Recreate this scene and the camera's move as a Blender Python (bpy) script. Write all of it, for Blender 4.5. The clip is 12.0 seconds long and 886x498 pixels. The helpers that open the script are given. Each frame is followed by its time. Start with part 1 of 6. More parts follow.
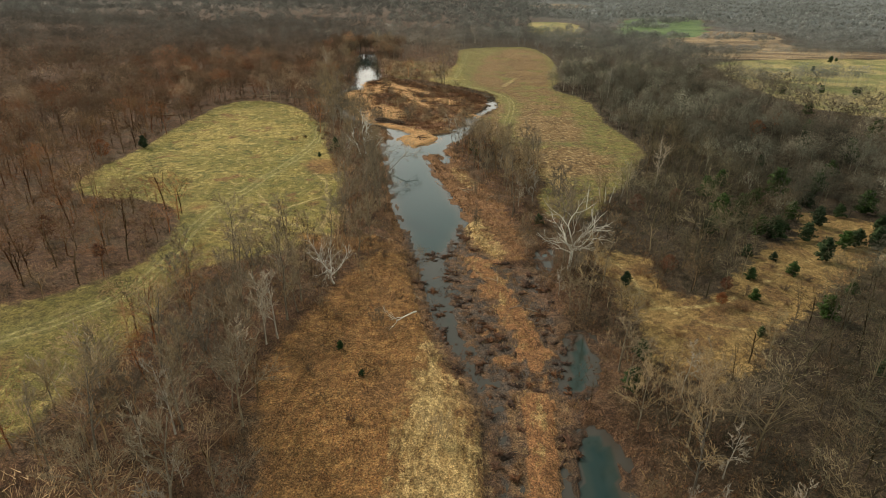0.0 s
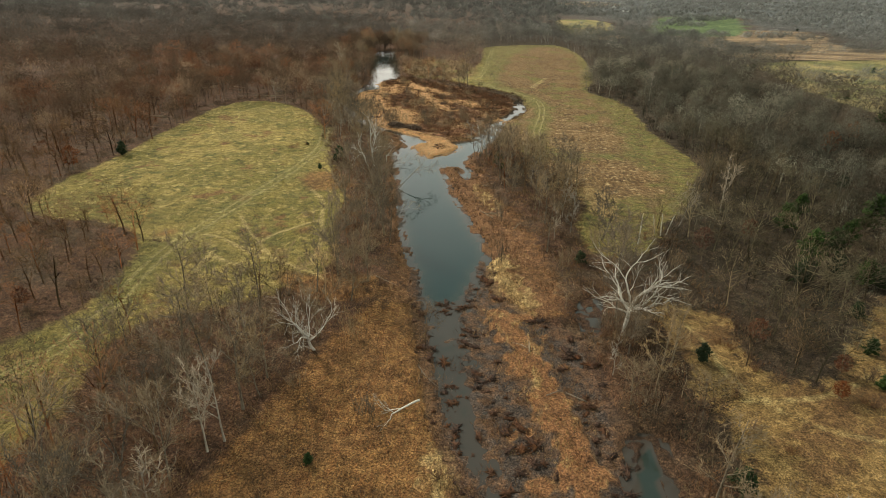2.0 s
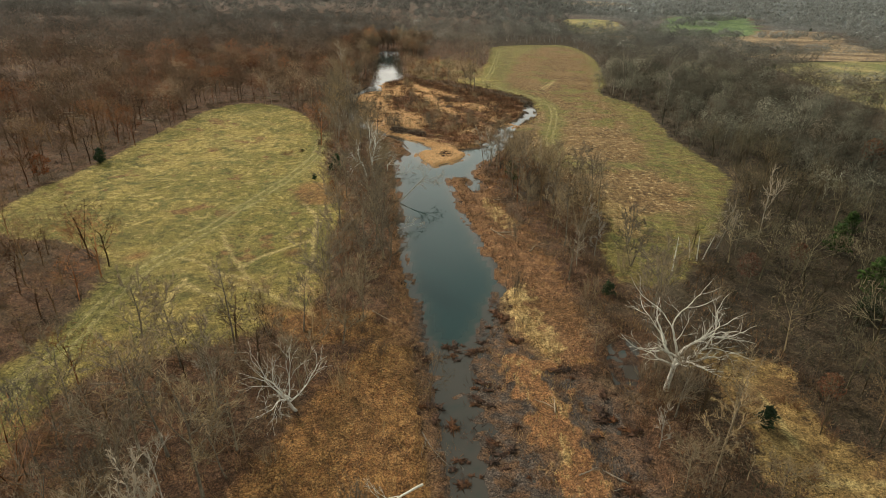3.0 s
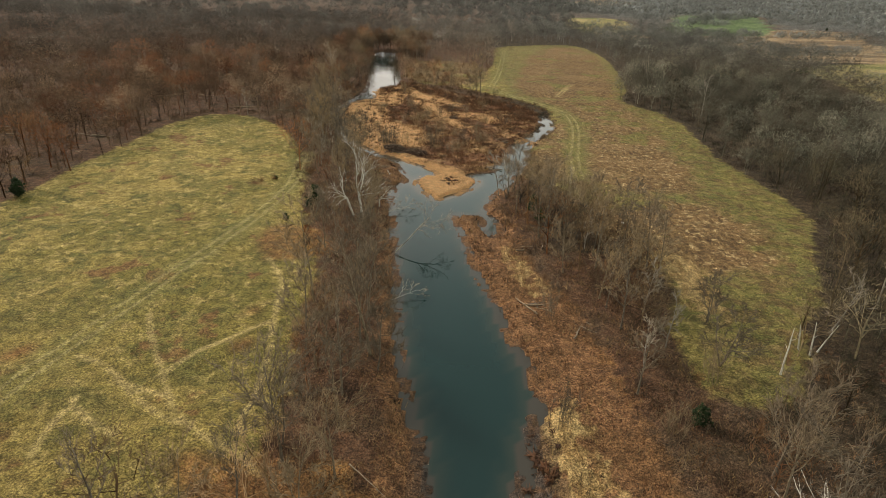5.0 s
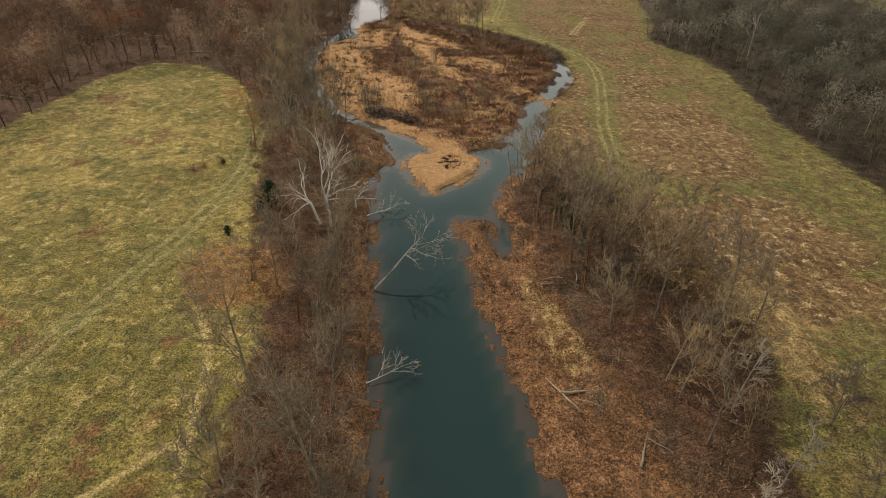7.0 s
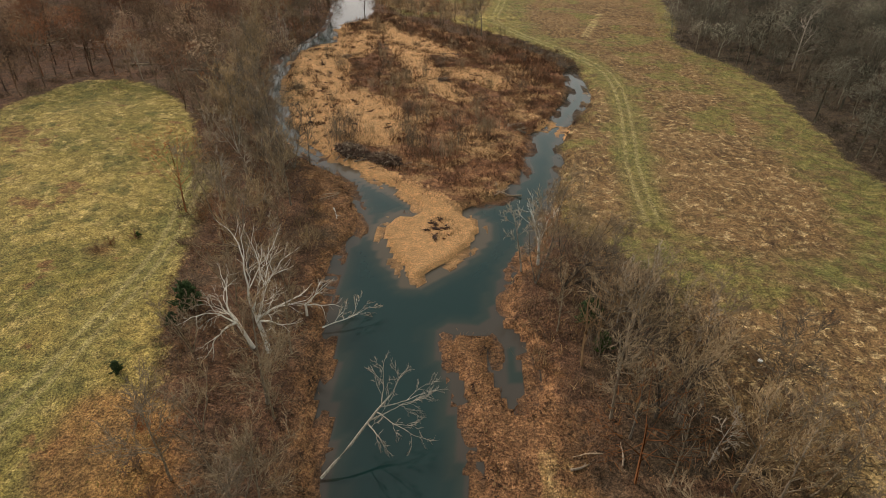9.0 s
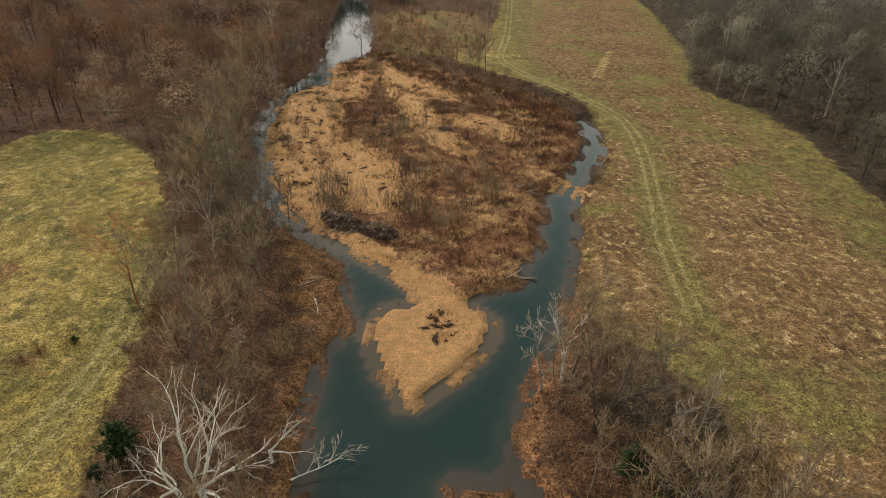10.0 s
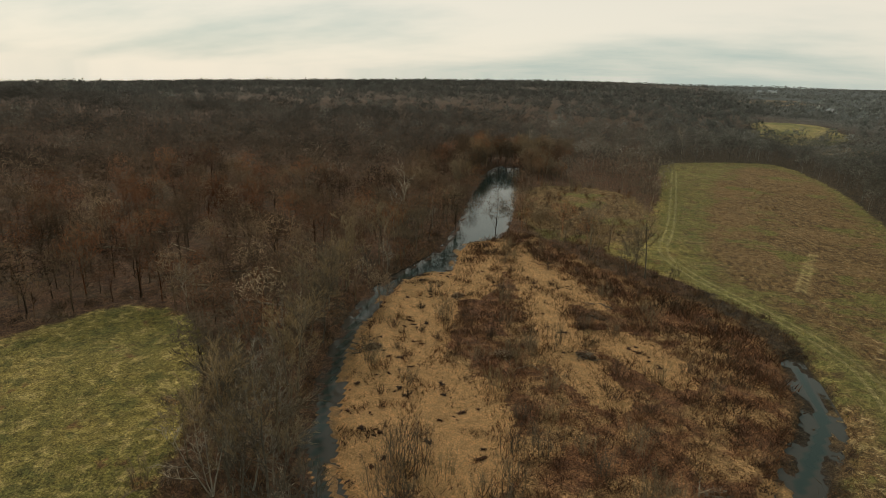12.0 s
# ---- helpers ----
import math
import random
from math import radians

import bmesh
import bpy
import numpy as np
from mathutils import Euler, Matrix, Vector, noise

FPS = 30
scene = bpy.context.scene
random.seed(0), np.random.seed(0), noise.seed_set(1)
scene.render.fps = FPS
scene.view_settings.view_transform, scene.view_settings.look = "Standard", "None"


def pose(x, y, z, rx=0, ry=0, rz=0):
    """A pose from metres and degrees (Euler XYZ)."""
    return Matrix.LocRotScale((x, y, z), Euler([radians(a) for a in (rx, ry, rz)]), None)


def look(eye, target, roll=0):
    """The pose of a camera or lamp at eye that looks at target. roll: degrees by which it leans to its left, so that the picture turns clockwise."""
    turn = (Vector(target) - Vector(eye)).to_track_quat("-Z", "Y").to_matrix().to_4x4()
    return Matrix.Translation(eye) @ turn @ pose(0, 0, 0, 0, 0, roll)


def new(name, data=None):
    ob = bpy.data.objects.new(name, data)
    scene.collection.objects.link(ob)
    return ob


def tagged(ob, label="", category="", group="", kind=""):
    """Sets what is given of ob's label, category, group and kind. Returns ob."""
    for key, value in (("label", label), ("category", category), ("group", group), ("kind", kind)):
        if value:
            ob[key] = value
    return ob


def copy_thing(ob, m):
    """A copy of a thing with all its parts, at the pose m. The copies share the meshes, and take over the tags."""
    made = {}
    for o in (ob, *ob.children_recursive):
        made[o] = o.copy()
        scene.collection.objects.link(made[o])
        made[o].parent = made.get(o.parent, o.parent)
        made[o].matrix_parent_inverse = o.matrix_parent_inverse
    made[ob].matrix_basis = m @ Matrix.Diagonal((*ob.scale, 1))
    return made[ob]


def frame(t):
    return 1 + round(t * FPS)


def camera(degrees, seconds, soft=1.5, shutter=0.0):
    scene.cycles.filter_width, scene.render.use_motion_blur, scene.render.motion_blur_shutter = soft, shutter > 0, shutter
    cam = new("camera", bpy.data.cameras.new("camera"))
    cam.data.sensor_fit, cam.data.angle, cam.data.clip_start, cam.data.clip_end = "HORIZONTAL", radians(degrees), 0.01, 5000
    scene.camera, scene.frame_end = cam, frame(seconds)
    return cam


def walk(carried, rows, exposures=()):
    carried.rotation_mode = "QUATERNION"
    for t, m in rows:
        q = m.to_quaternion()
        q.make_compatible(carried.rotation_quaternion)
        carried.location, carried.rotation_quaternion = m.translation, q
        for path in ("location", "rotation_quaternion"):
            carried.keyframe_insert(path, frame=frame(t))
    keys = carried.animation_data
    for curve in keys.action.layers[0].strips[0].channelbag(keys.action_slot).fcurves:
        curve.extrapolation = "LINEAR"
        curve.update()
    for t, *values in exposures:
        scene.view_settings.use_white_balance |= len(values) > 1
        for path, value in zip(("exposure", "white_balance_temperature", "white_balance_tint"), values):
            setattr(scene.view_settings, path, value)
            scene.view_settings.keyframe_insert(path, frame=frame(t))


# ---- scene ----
cam = camera(75.3, 12.0, soft=0.75)
METRES, EYE, TILT, LEAN, TURN = 170.0, 45.6, 0.0, 0.0, 0.0
ROWS = [
    (0.0, 0.0, 0.0, 0.0, 0.55, -24.91, -1.18),
    (0.5, 0.0019, 0.0352, -0.0046, 0.52, -24.95, -1.16),
    (1.0, 0.0034, 0.0683, -0.0092, 0.5, -24.97, -1.14),
    (1.5, 0.0037, 0.1065, -0.0142, 1.02, -25.01, -1.15),
    (2.0, 0.0022, 0.1434, -0.0181, 2.9, -25.1, -1.32),
    (2.5, -0.0011, 0.181, -0.0221, 3.31, -25.11, -1.38),
    (4.5, -0.0184, 0.3464, -0.0377, 3.24, -25.15, -1.46),
    (5.0, -0.0233, 0.3917, -0.0385, 3.16, -25.22, -1.49),
    (5.5, -0.0279, 0.4361, -0.0387, 3.02, -25.71, -1.48),
    (6.0, -0.0313, 0.4794, -0.0391, 2.89, -27.26, -1.44),
    (6.5, -0.0343, 0.5205, -0.0388, 2.74, -30.19, -1.44),
    (8.5, -0.0323, 0.6836, -0.0395, 2.34, -33.89, -1.33),
    (9.0, -0.0322, 0.7217, -0.0389, 2.39, -33.98, -1.28),
    (9.5, -0.0339, 0.7661, -0.0379, 2.43, -33.55, -1.28),
    (10.0, -0.0369, 0.8095, -0.0367, 2.48, -31.77, -1.33),
    (10.5, -0.0394, 0.8613, -0.0384, 3.62, -25.71, -1.34),
    (11.0, -0.0404, 0.9051, -0.04, 5.15, -20.48, -1.24),
    (11.5, -0.0417, 0.9513, -0.0421, 10.51, -16.95, -1.4),
    (12.0, -0.0466, 0.9952, -0.0436, 17.55, -17.12, -1.72),
]
walk(cam, [(t, pose(0, 0, EYE, TILT, LEAN, TURN) @ pose(METRES * x, METRES * y, METRES * z, 90 + pitch, roll, yaw)) for t, x, y, z, yaw, pitch, roll in ROWS],
     exposures=[(0.0, 0.24, 6900, 14), (2.5, 0.24, 6900, 14), (5.0, 0.17, 6950, 18), (8.5, 0.11, 6950, 24), (9.5, 0.11, 6950, 24), (10.5, 0.15, 6900, 17), (11.0, -0.14, 6900, 15), (11.5, -0.42, 6900, 12), (12.0, -0.68, 6900, 11)])


# ---- world and sun ----
SUN_EL, SUN_AZ = 38.0, -50.0  # degrees; azimuth from +y towards +x

world = bpy.data.worlds.new("overcast_sky")
scene.world = world
world.use_nodes = True


class Tree:
    """Shortcuts for building node trees."""

    def __init__(self, nt):
        self.nt = nt
        nt.nodes.clear()

    def node(self, kind, ins=None, operation="", data_type="", blend_type="", interpolation="", attribute=""):
        n = self.nt.nodes.new(kind)
        if operation:
            n.operation = operation
        if data_type:
            n.data_type = data_type
        if blend_type:
            n.blend_type = blend_type
        if interpolation:
            n.interpolation_type = interpolation
        if attribute:
            n.attribute_name = attribute
        for k, v in (ins or {}).items():
            self.put(n.inputs[k], v)
        return n

    def put(self, sock, v):
        if isinstance(v, bpy.types.NodeSocket):
            self.nt.links.new(v, sock)
        elif isinstance(v, (tuple, list)) and len(v) == 3 and sock.type == "RGBA":
            sock.default_value = (*v, 1)
        else:
            sock.default_value = v

    def math(self, op, a, b=0.0, c=0.0):
        n = self.node("ShaderNodeMath", operation=op)
        for i, v in enumerate((a, b, c)):
            self.put(n.inputs[i], v)
        return n.outputs[0]

    def mix(self, f, a, b):
        n = self.node("ShaderNodeMix", data_type="RGBA")
        self.put(n.inputs[0], f), self.put(n.inputs[6], a), self.put(n.inputs[7], b)
        return n.outputs[2]

    def ramp(self, v, lo, hi, a=0.0, b=1.0, smooth=True):
        n = self.node("ShaderNodeMapRange", interpolation="SMOOTHSTEP" if smooth else "LINEAR")
        for k, x in zip(("Value", "From Min", "From Max", "To Min", "To Max"), (v, lo, hi, a, b)):
            self.put(n.inputs[k], x)
        return n.outputs[0]

    def noise(self, vec, scale, detail=3.0, rough=0.55, w=0.0):
        n = self.node("ShaderNodeTexNoise", {"Scale": scale, "Detail": detail, "Roughness": rough})
        if w:
            m = self.node("ShaderNodeMapping", {"Vector": vec, "Location": (w, w * 0.7, w * 0.3)})
            vec = m.outputs[0]
        self.put(n.inputs["Vector"], vec)
        return n.outputs["Fac"]

    def stretch(self, vec, s, turn=0.0):
        return self.node("ShaderNodeMapping", {"Vector": vec, "Scale": s, "Rotation": (0, 0, radians(turn))}).outputs[0]

    def attr(self, name):
        return self.node("ShaderNodeAttribute", attribute=name)

    def rgb(self, vec):
        return self.node("ShaderNodeSeparateXYZ", {0: vec}).outputs


def sky():
    t = Tree(world.node_tree)
    vec = t.node("ShaderNodeTexCoord").outputs["Generated"]
    x, y, z = t.rgb(vec)
    zz = t.math("ADD", t.math("MAXIMUM", z, 0.0), 0.22)
    flat = t.node("ShaderNodeCombineXYZ", {0: t.math("DIVIDE", x, zz), 1: t.math("DIVIDE", y, zz), 2: 0.0}).outputs[0]
    big = t.noise(t.stretch(flat, (0.30, 0.55, 1), 12), 0.9, 3, 0.5, 3.1)
    fine = t.noise(t.stretch(flat, (0.5, 1.0, 1), 8), 1.8, 5, 0.6, 7.7)
    c = t.math("ADD", t.math("MULTIPLY", big, 0.72), t.math("MULTIPLY", fine, 0.28))
    cloud = t.mix(t.ramp(c, 0.36, 0.60), (0.48, 0.63, 0.61), (1.0, 0.97, 0.85))
    cloud = t.mix(t.ramp(z, 0.10, 0.36, 0.0, 0.85), cloud, t.mix(t.ramp(c, 0.36, 0.60), (0.47, 0.63, 0.57), (0.79, 0.87, 0.78)))
    # the cloud deck is thinner and brighter towards the low western sky
    low = t.math("MULTIPLY", t.ramp(z, 0.15, 0.7, 1.0, 0.60), t.ramp(z, 0.02, 0.22, 1.04, 1.0))
    deck = t.node("ShaderNodeBackground", {"Color": cloud, "Strength": t.math("MULTIPLY", low, 1.36)}).outputs[0]
    nish = t.node("ShaderNodeTexSky")
    nish.sky_type, nish.sun_disc, nish.sun_elevation, nish.sun_rotation = "NISHITA", False, radians(SUN_EL), radians(SUN_AZ)
    blue = t.node("ShaderNodeBackground", {"Color": nish.outputs[0], "Strength": 0.1}).outputs[0]
    both = t.node("ShaderNodeMixShader", {0: 0.86, 1: blue, 2: deck}).outputs[0]
    t.node("ShaderNodeOutputWorld", {"Surface": both})


sky()
sun = new("sun", bpy.data.lights.new("sun", "SUN"))
sun.data.energy, sun.data.angle, sun.data.color = 2.9, radians(12), (1.0, 0.93, 0.80)
a, e = radians(SUN_AZ), radians(SUN_EL)
sun.matrix_basis = look((0, 0, 0), (-math.sin(a) * math.cos(e), -math.cos(a) * math.cos(e), -math.sin(e)))


# ---- plan: outlines in metres, x to the right of the flight, y along it ----
WATER_Z = -1.2


def smooth(pts, rounds=2, closed=True):
    """Chaikin's corner cutting."""
    p = np.array(pts, float)
    for _ in range(rounds):
        q = np.roll(p, -1, 0) if closed else p[1:]
        o = p if closed else p[:-1]
        n = np.stack((0.75 * o + 0.25 * q, 0.25 * o + 0.75 * q), 1).reshape(-1, 2)
        p = n if closed else np.vstack((p[:1], n, p[-1:]))
    return p


def distance(pts, x, y, closed=True):
    """Distance of each (x, y) to a line, positive inside a closed outline."""
    best = np.full(x.shape, 1e9)
    inside = np.zeros(x.shape, bool)
    n = len(pts)
    for i in range(n if closed else n - 1):
        (ax, ay), (bx, by) = pts[i], pts[(i + 1) % n]
        dx, dy = bx - ax, by - ay
        t = np.clip(((x - ax) * dx + (y - ay) * dy) / (dx * dx + dy * dy + 1e-9), 0, 1)
        best = np.minimum(best, (x - ax - t * dx) ** 2 + (y - ay - t * dy) ** 2)
        if closed and dy:
            inside ^= ((ay > y) != (by > y)) & (x < (y - ay) * dx / dy + ax)
    d = np.sqrt(best)
    return np.where(inside, d, -d) if closed else d


def region(polys, x, y, reach=14.0, rounds=2):
    """Largest signed distance to any of the outlines, cut off at -reach."""
    out = np.full(x.shape, -reach)
    for pts in polys:
        p = smooth(pts, rounds)
        m = (x > p[:, 0].min() - reach) & (x < p[:, 0].max() + reach) & (y > p[:, 1].min() - reach) & (y < p[:, 1].max() + reach)
        if m.any():
            out[m] = np.maximum(out[m], distance(p, x[m], y[m]))
    return out


CREEK = [  # the pool and both arms round the island: west bank going upstream
    (-5.6, 97), (-7.6, 108), (-10.8, 120), (-12.7, 132), (-14.8, 147), (-16.9, 159), (-18.6, 170), (-20.0, 176), (-19.2, 182),
    (-17.2, 187), (-19.7, 193.4), (-21.9, 200), (-25.7, 203), (-29.9, 206.5), (-33.4, 209.6), (-37.8, 216), (-41.8, 227), (-45.5, 238),
    (-48, 249), (-49.6, 260), (-48.5, 272)]
POND = [  # the quiet water above the island
    (-48.5, 272), (-45.5, 288), (-46.5, 303), (-50, 327), (-55, 352), (-58, 372), (-61.5, 412), (-61, 424), (-56, 420), (-50.2, 422), (-45, 389), (-40.6, 357),
    (-36, 325), (-34.6, 306), (-39.6, 299.5), (-42.7, 294), (-39, 276.5), (-42, 275)]
ARM = [  # inner bank of the west arm, going downstream, and the gravel bar
    (-46.8, 268), (-46.3, 255), (-43.2, 240), (-40, 230), (-36.6, 221), (-33.0, 213.5), (-30.5, 210.5), (-26.5, 206.5), (-24.0, 204.4),
    (-18.8, 200.2), (-14.2, 196.5), (-11.3, 193.4), (-11.2, 190.4), (-13.4, 190.6), (-15.4, 188), (-15.3, 183.8), (-13.8, 180.2),
    (-12, 177.7), (-10.4, 174.4), (-7.7, 177), (-3.8, 181.8), (-1.7, 186), (-2.3, 189), (-4.6, 190.8), (-2.6, 193.2)]
EAST_ARM = [(2.5, 195.8), (2.2, 199.2), (5.4, 204.5), (5.0, 210), (7.1, 213), (6.3, 219), (10.6, 222.5), (13, 231), (16.4, 238), (17.9, 243),
            (18, 248), (18.2, 258), (20.8, 258), (21.2, 243), (19.6, 237), (15.9, 229), (12.6, 222), (11.6, 216.5), (10.4, 206.7),
            (7.8, 196), (5.7, 188.4), (2.9, 181.6), (0.2, 176), (-0.3, 170), (-2.2, 167)]
SPIT = [(-6.4, 167.4), (-6.0, 163.6), (-4.7, 159.4), (-3.8, 154), (-2.2, 144), (0, 137), (1.1, 131), (2.7, 124.7), (4.1, 121), (4.9, 115),
        (2.9, 109), (2.1, 103), (0.4, 98)]
POOL = CREEK + POND + ARM + EAST_ARM + SPIT
INLET = [(-0.6, 166.4), (0.6, 167.4), (1.7, 164.1), (2.5, 161.5), (1.8, 158.2), (0.7, 157.2), (-0.5, 159.6), (-1.4, 163.1)]
SIDE_POOLS = [
    [(19.0, 72.0), (22.2, 72.6), (21.4, 66), (20.2, 61), (18.6, 57.6), (15.4, 57.4), (16.4, 62), (17.3, 66.4)],
    [(15.1, 51), (18.6, 52), (20.3, 48.5), (19.6, 42.3), (18, 30), (12.5, 30), (13.4, 42)],
    [(18.0, 98.5), (19.2, 101.4), (21.2, 101.8), (20.2, 97), (18.9, 91), (17.7, 93)]]
CHANNEL = [  # narrow wet thread through the shoals
    (-5.8, 98), (-5.4, 92), (-3.6, 83), (-1.8, 73), (1.2, 66.5), (4.6, 58.5), (6.4, 50), (5.6, 42), (4.5, 25), (7.6, 25), (8.0, 42), (7.8, 49),
    (7.2, 56), (5.6, 62), (4.0, 68), (2.8, 76), (1.6, 84), (0.8, 92), (1.2, 99)]
SHOALS = [(-8.6, 110), (-6.0, 94), (-3.8, 82), (-2.0, 72), (1.2, 64.5), (4.4, 56.5), (6.0, 50), (5.4, 42), (4.5, 20), (14, 20), (14.5, 42), (16.5, 56), (18, 66),
          (17.6, 78), (17, 90), (13, 93), (8.1, 97), (4.6, 104), (5.2, 110), (3.6, 114), (-1, 111)]
TUSSOCK_BARS = [
    [(1.7, 100.7), (3.7, 91), (7.1, 79.3), (9.4, 70.7), (9.9, 62), (10.4, 58.4), (12.6, 60), (15.6, 60.5), (16.2, 68), (13.9, 79.6), (11.3, 91.5), (8, 98)],
    [(8.7, 57), (11.7, 59.4), (15.2, 58), (14.1, 49.4), (13.2, 41.6), (12, 22), (7.9, 22), (8.0, 41.4), (9.2, 49.8)],
    [(2.8, 78.5), (4.6, 73.5), (7.6, 67), (8.4, 63), (6.6, 65), (4.2, 71)],
    [(3.0, 62), (3.8, 57), (4.6, 50), (3.6, 52)]]
ISLAND = [(-46, 268), (-43.5, 242), (-38, 225), (-33, 214.5), (-27.5, 208), (-22, 203), (-14.5, 197.6), (-10, 195), (-4.5, 191.5), (2, 196), (2, 199.5),
          (5, 204.8), (4.8, 210), (6.6, 213), (6, 219), (10, 224), (16, 240), (17.6, 257), (13.5, 268), (5, 277), (-5, 283), (-17, 295), (-29, 311),
          (-34, 306), (-42, 293), (-38.5, 277), (-42, 275)]
BAR = [(-10.3, 174), (-7.7, 176.6), (-3.6, 181.6), (-1.3, 186), (-2.2, 189.4), (-4.9, 191), (-7.5, 194.2), (-11.2, 197.6), (-18.4, 203.2), (-25.0, 208.2),
       (-26.4, 205.4), (-19.2, 199.8), (-14.6, 195.9), (-11.3, 193.2), (-11.3, 190.2), (-13.4, 190.4), (-15.6, 188), (-15.6, 183.8), (-14.0, 180), (-12, 177)]
SAND = [
    [(-31.3, 210.8), (-27.0, 208.6), (-26.6, 214), (-28.4, 226), (-31.5, 243.5), (-34.5, 260), (-36.5, 277), (-40, 292), (-36, 301), (-42.9, 294), (-41, 275),
     (-46.6, 268), (-44.5, 254), (-41.5, 236), (-36, 219)],
    [(-27.5, 281), (-29.0, 300), (-25.5, 292), (-17.3, 281.5), (-7.0, 267.2), (-11.6, 268.5), (-18.6, 273.6), (-14.6, 262), (-10.4, 247), (-4.2, 235), (-7.4, 236.2),
     (-14.3, 245.4), (-19.2, 261), (-22.4, 273)],
    [(-9.2, 256), (-1.6, 255.8), (2.8, 248), (3.8, 243), (-3, 247.2)],
    [(-28.6, 231.6), (-27.4, 238), (-19.8, 231.6), (-16.6, 222.7), (-16.6, 213), (-21.4, 213), (-27.0, 220.3)],
    [(9.8, 219), (12.0, 219.6), (12.6, 226), (10.4, 224)],
    [(-32.5, 300), (-31, 285), (-29.6, 268), (-32.4, 262), (-35, 276), (-35, 296)]]
FIELD_WEST = [(-150, 40), (-112, 60), (-66, 73), (-59, 79), (-53, 87), (-51.5, 100), (-56, 114), (-66, 122), (-79, 121), (-88, 127), (-90, 142), (-88, 165),
              (-89.5, 185), (-89.5, 205), (-88, 229), (-83, 238), (-72, 238.5), (-62, 231), (-55.6, 222.5), (-50, 212.5), (-44.6, 199.6), (-41.6, 188), (-38, 178),
              (-34, 164), (-29, 150), (-25, 140), (-24.5, 128), (-22, 115), (-21, 105), (-29, 95), (-44, 88), (-43, 76), (-41, 69), (-44, 61), (-44, 52), (-48, 40), (-60, 15)]
FIELD_EAST = [(50, 149), (62, 172), (60, 187), (58, 212), (61, 240), (61.5, 255), (56, 270), (49.5, 284), (59, 308), (62, 332), (70, 395), (70.5, 440), (67, 487), (41, 482),
              (6.8, 460), (8, 400), (2.3, 340), (-13, 303), (0, 292), (12, 279), (21.5, 268), (22, 247), (19.6, 230), (13.6, 214), (9, 197), (8.5, 188), (14, 183), (17, 178),
              (22, 167), (26, 152), (26.0, 139), (22.0, 128), (21.5, 119), (25, 114.5), (32, 116), (37.5, 126), (41, 134), (46, 138)]
BROOM = [  # brown broomsedge down the middle of the east field and along the bank
    [(8.6, 191), (13.6, 186), (18.4, 190), (19.6, 203), (21.4, 220), (24.2, 238), (22.2, 247), (19.2, 230), (13.4, 214)],
    [(19.7, 173), (18.9, 166), (20, 160), (20, 154), (22, 148), (34, 146), (44, 146), (49, 160), (45, 171), (40, 175), (30, 175)],
    [(27.8, 182), (25.9, 188), (23.8, 194), (27.3, 210), (29.8, 233), (30.4, 256), (28, 269), (20, 281), (14.7, 298), (15.5, 328), (20, 369), (30, 421), (44, 469), (66, 465), (66, 406), (58, 340), (50, 300),
     (47, 280), (50, 262), (48.3, 238), (47, 215), (46.6, 200), (45, 189), (44, 182)]]
CLEARING = [[(26.4, 97.8), (31, 99.7), (38.5, 96.8), (36, 88), (37.2, 81.8), (44.3, 81.2), (50.6, 88.3), (56.2, 95), (63, 103), (69, 105), (75.5, 112), (79, 121), (86, 124), (94, 117), (91.6, 108.5),
             (82.8, 96), (72.5, 90.8), (62, 82.3), (52.6, 74), (47, 69.6), (42.4, 64), (38, 59.5), (31, 59.5), (28.6, 64), (29.2, 69), (28.6, 81), (28.4, 90)]]
SCRUB = [[(-24, 59), (-20, 74), (-16, 87), (-12.5, 97), (-10, 108), (-6, 96), (-3.5, 82), (-1, 68), (2.5, 58), (4.4, 48), (4, 20), (-15, 20), (-17, 41)]]
STRAW = [[(-1.4, 70), (-2.6, 64), (-3.4, 57), (-4.9, 51), (-4.4, 44), (-5.4, 36), (-5, 20), (4.9, 20), (4.9, 41.5), (4.7, 47.4), (3.0, 51), (1.7, 56.9), (-0.2, 66.5)],
         [(4.0, 114.4), (7.6, 115), (9.4, 112.4), (8.0, 108), (11.5, 100), (10.4, 94.6), (6.4, 101), (3.4, 109.5)],
         [(2.4, 152), (3.4, 152), (5.2, 144), (8, 138), (6.4, 137), (3.4, 143)],
         [(26.0, 153), (32.0, 152.8), (32.2, 144), (31.0, 131.6), (26.4, 132.6), (25.8, 142)]]
BENCH = [[(-6.4, 167), (-1.6, 166.5), (0.2, 158), (4.3, 159.4), (5.8, 147), (8.6, 138), (11.6, 130.5), (12.4, 122.5), (13.4, 115.5), (16, 106), (14, 94), (8.5, 96), (4, 104),
          (5.2, 115), (1, 131), (-3, 146)],
         [(-32, 207), (-25, 203.6), (-21, 200), (-18.6, 191), (-17, 186.6), (-20, 182), (-23, 187), (-26, 196)]]
BRUSHLAND = [[(-30, 313), (-36, 345), (-38, 375), (-20, 380), (-5, 374), (2, 340), (2, 318), (-13, 303)]]
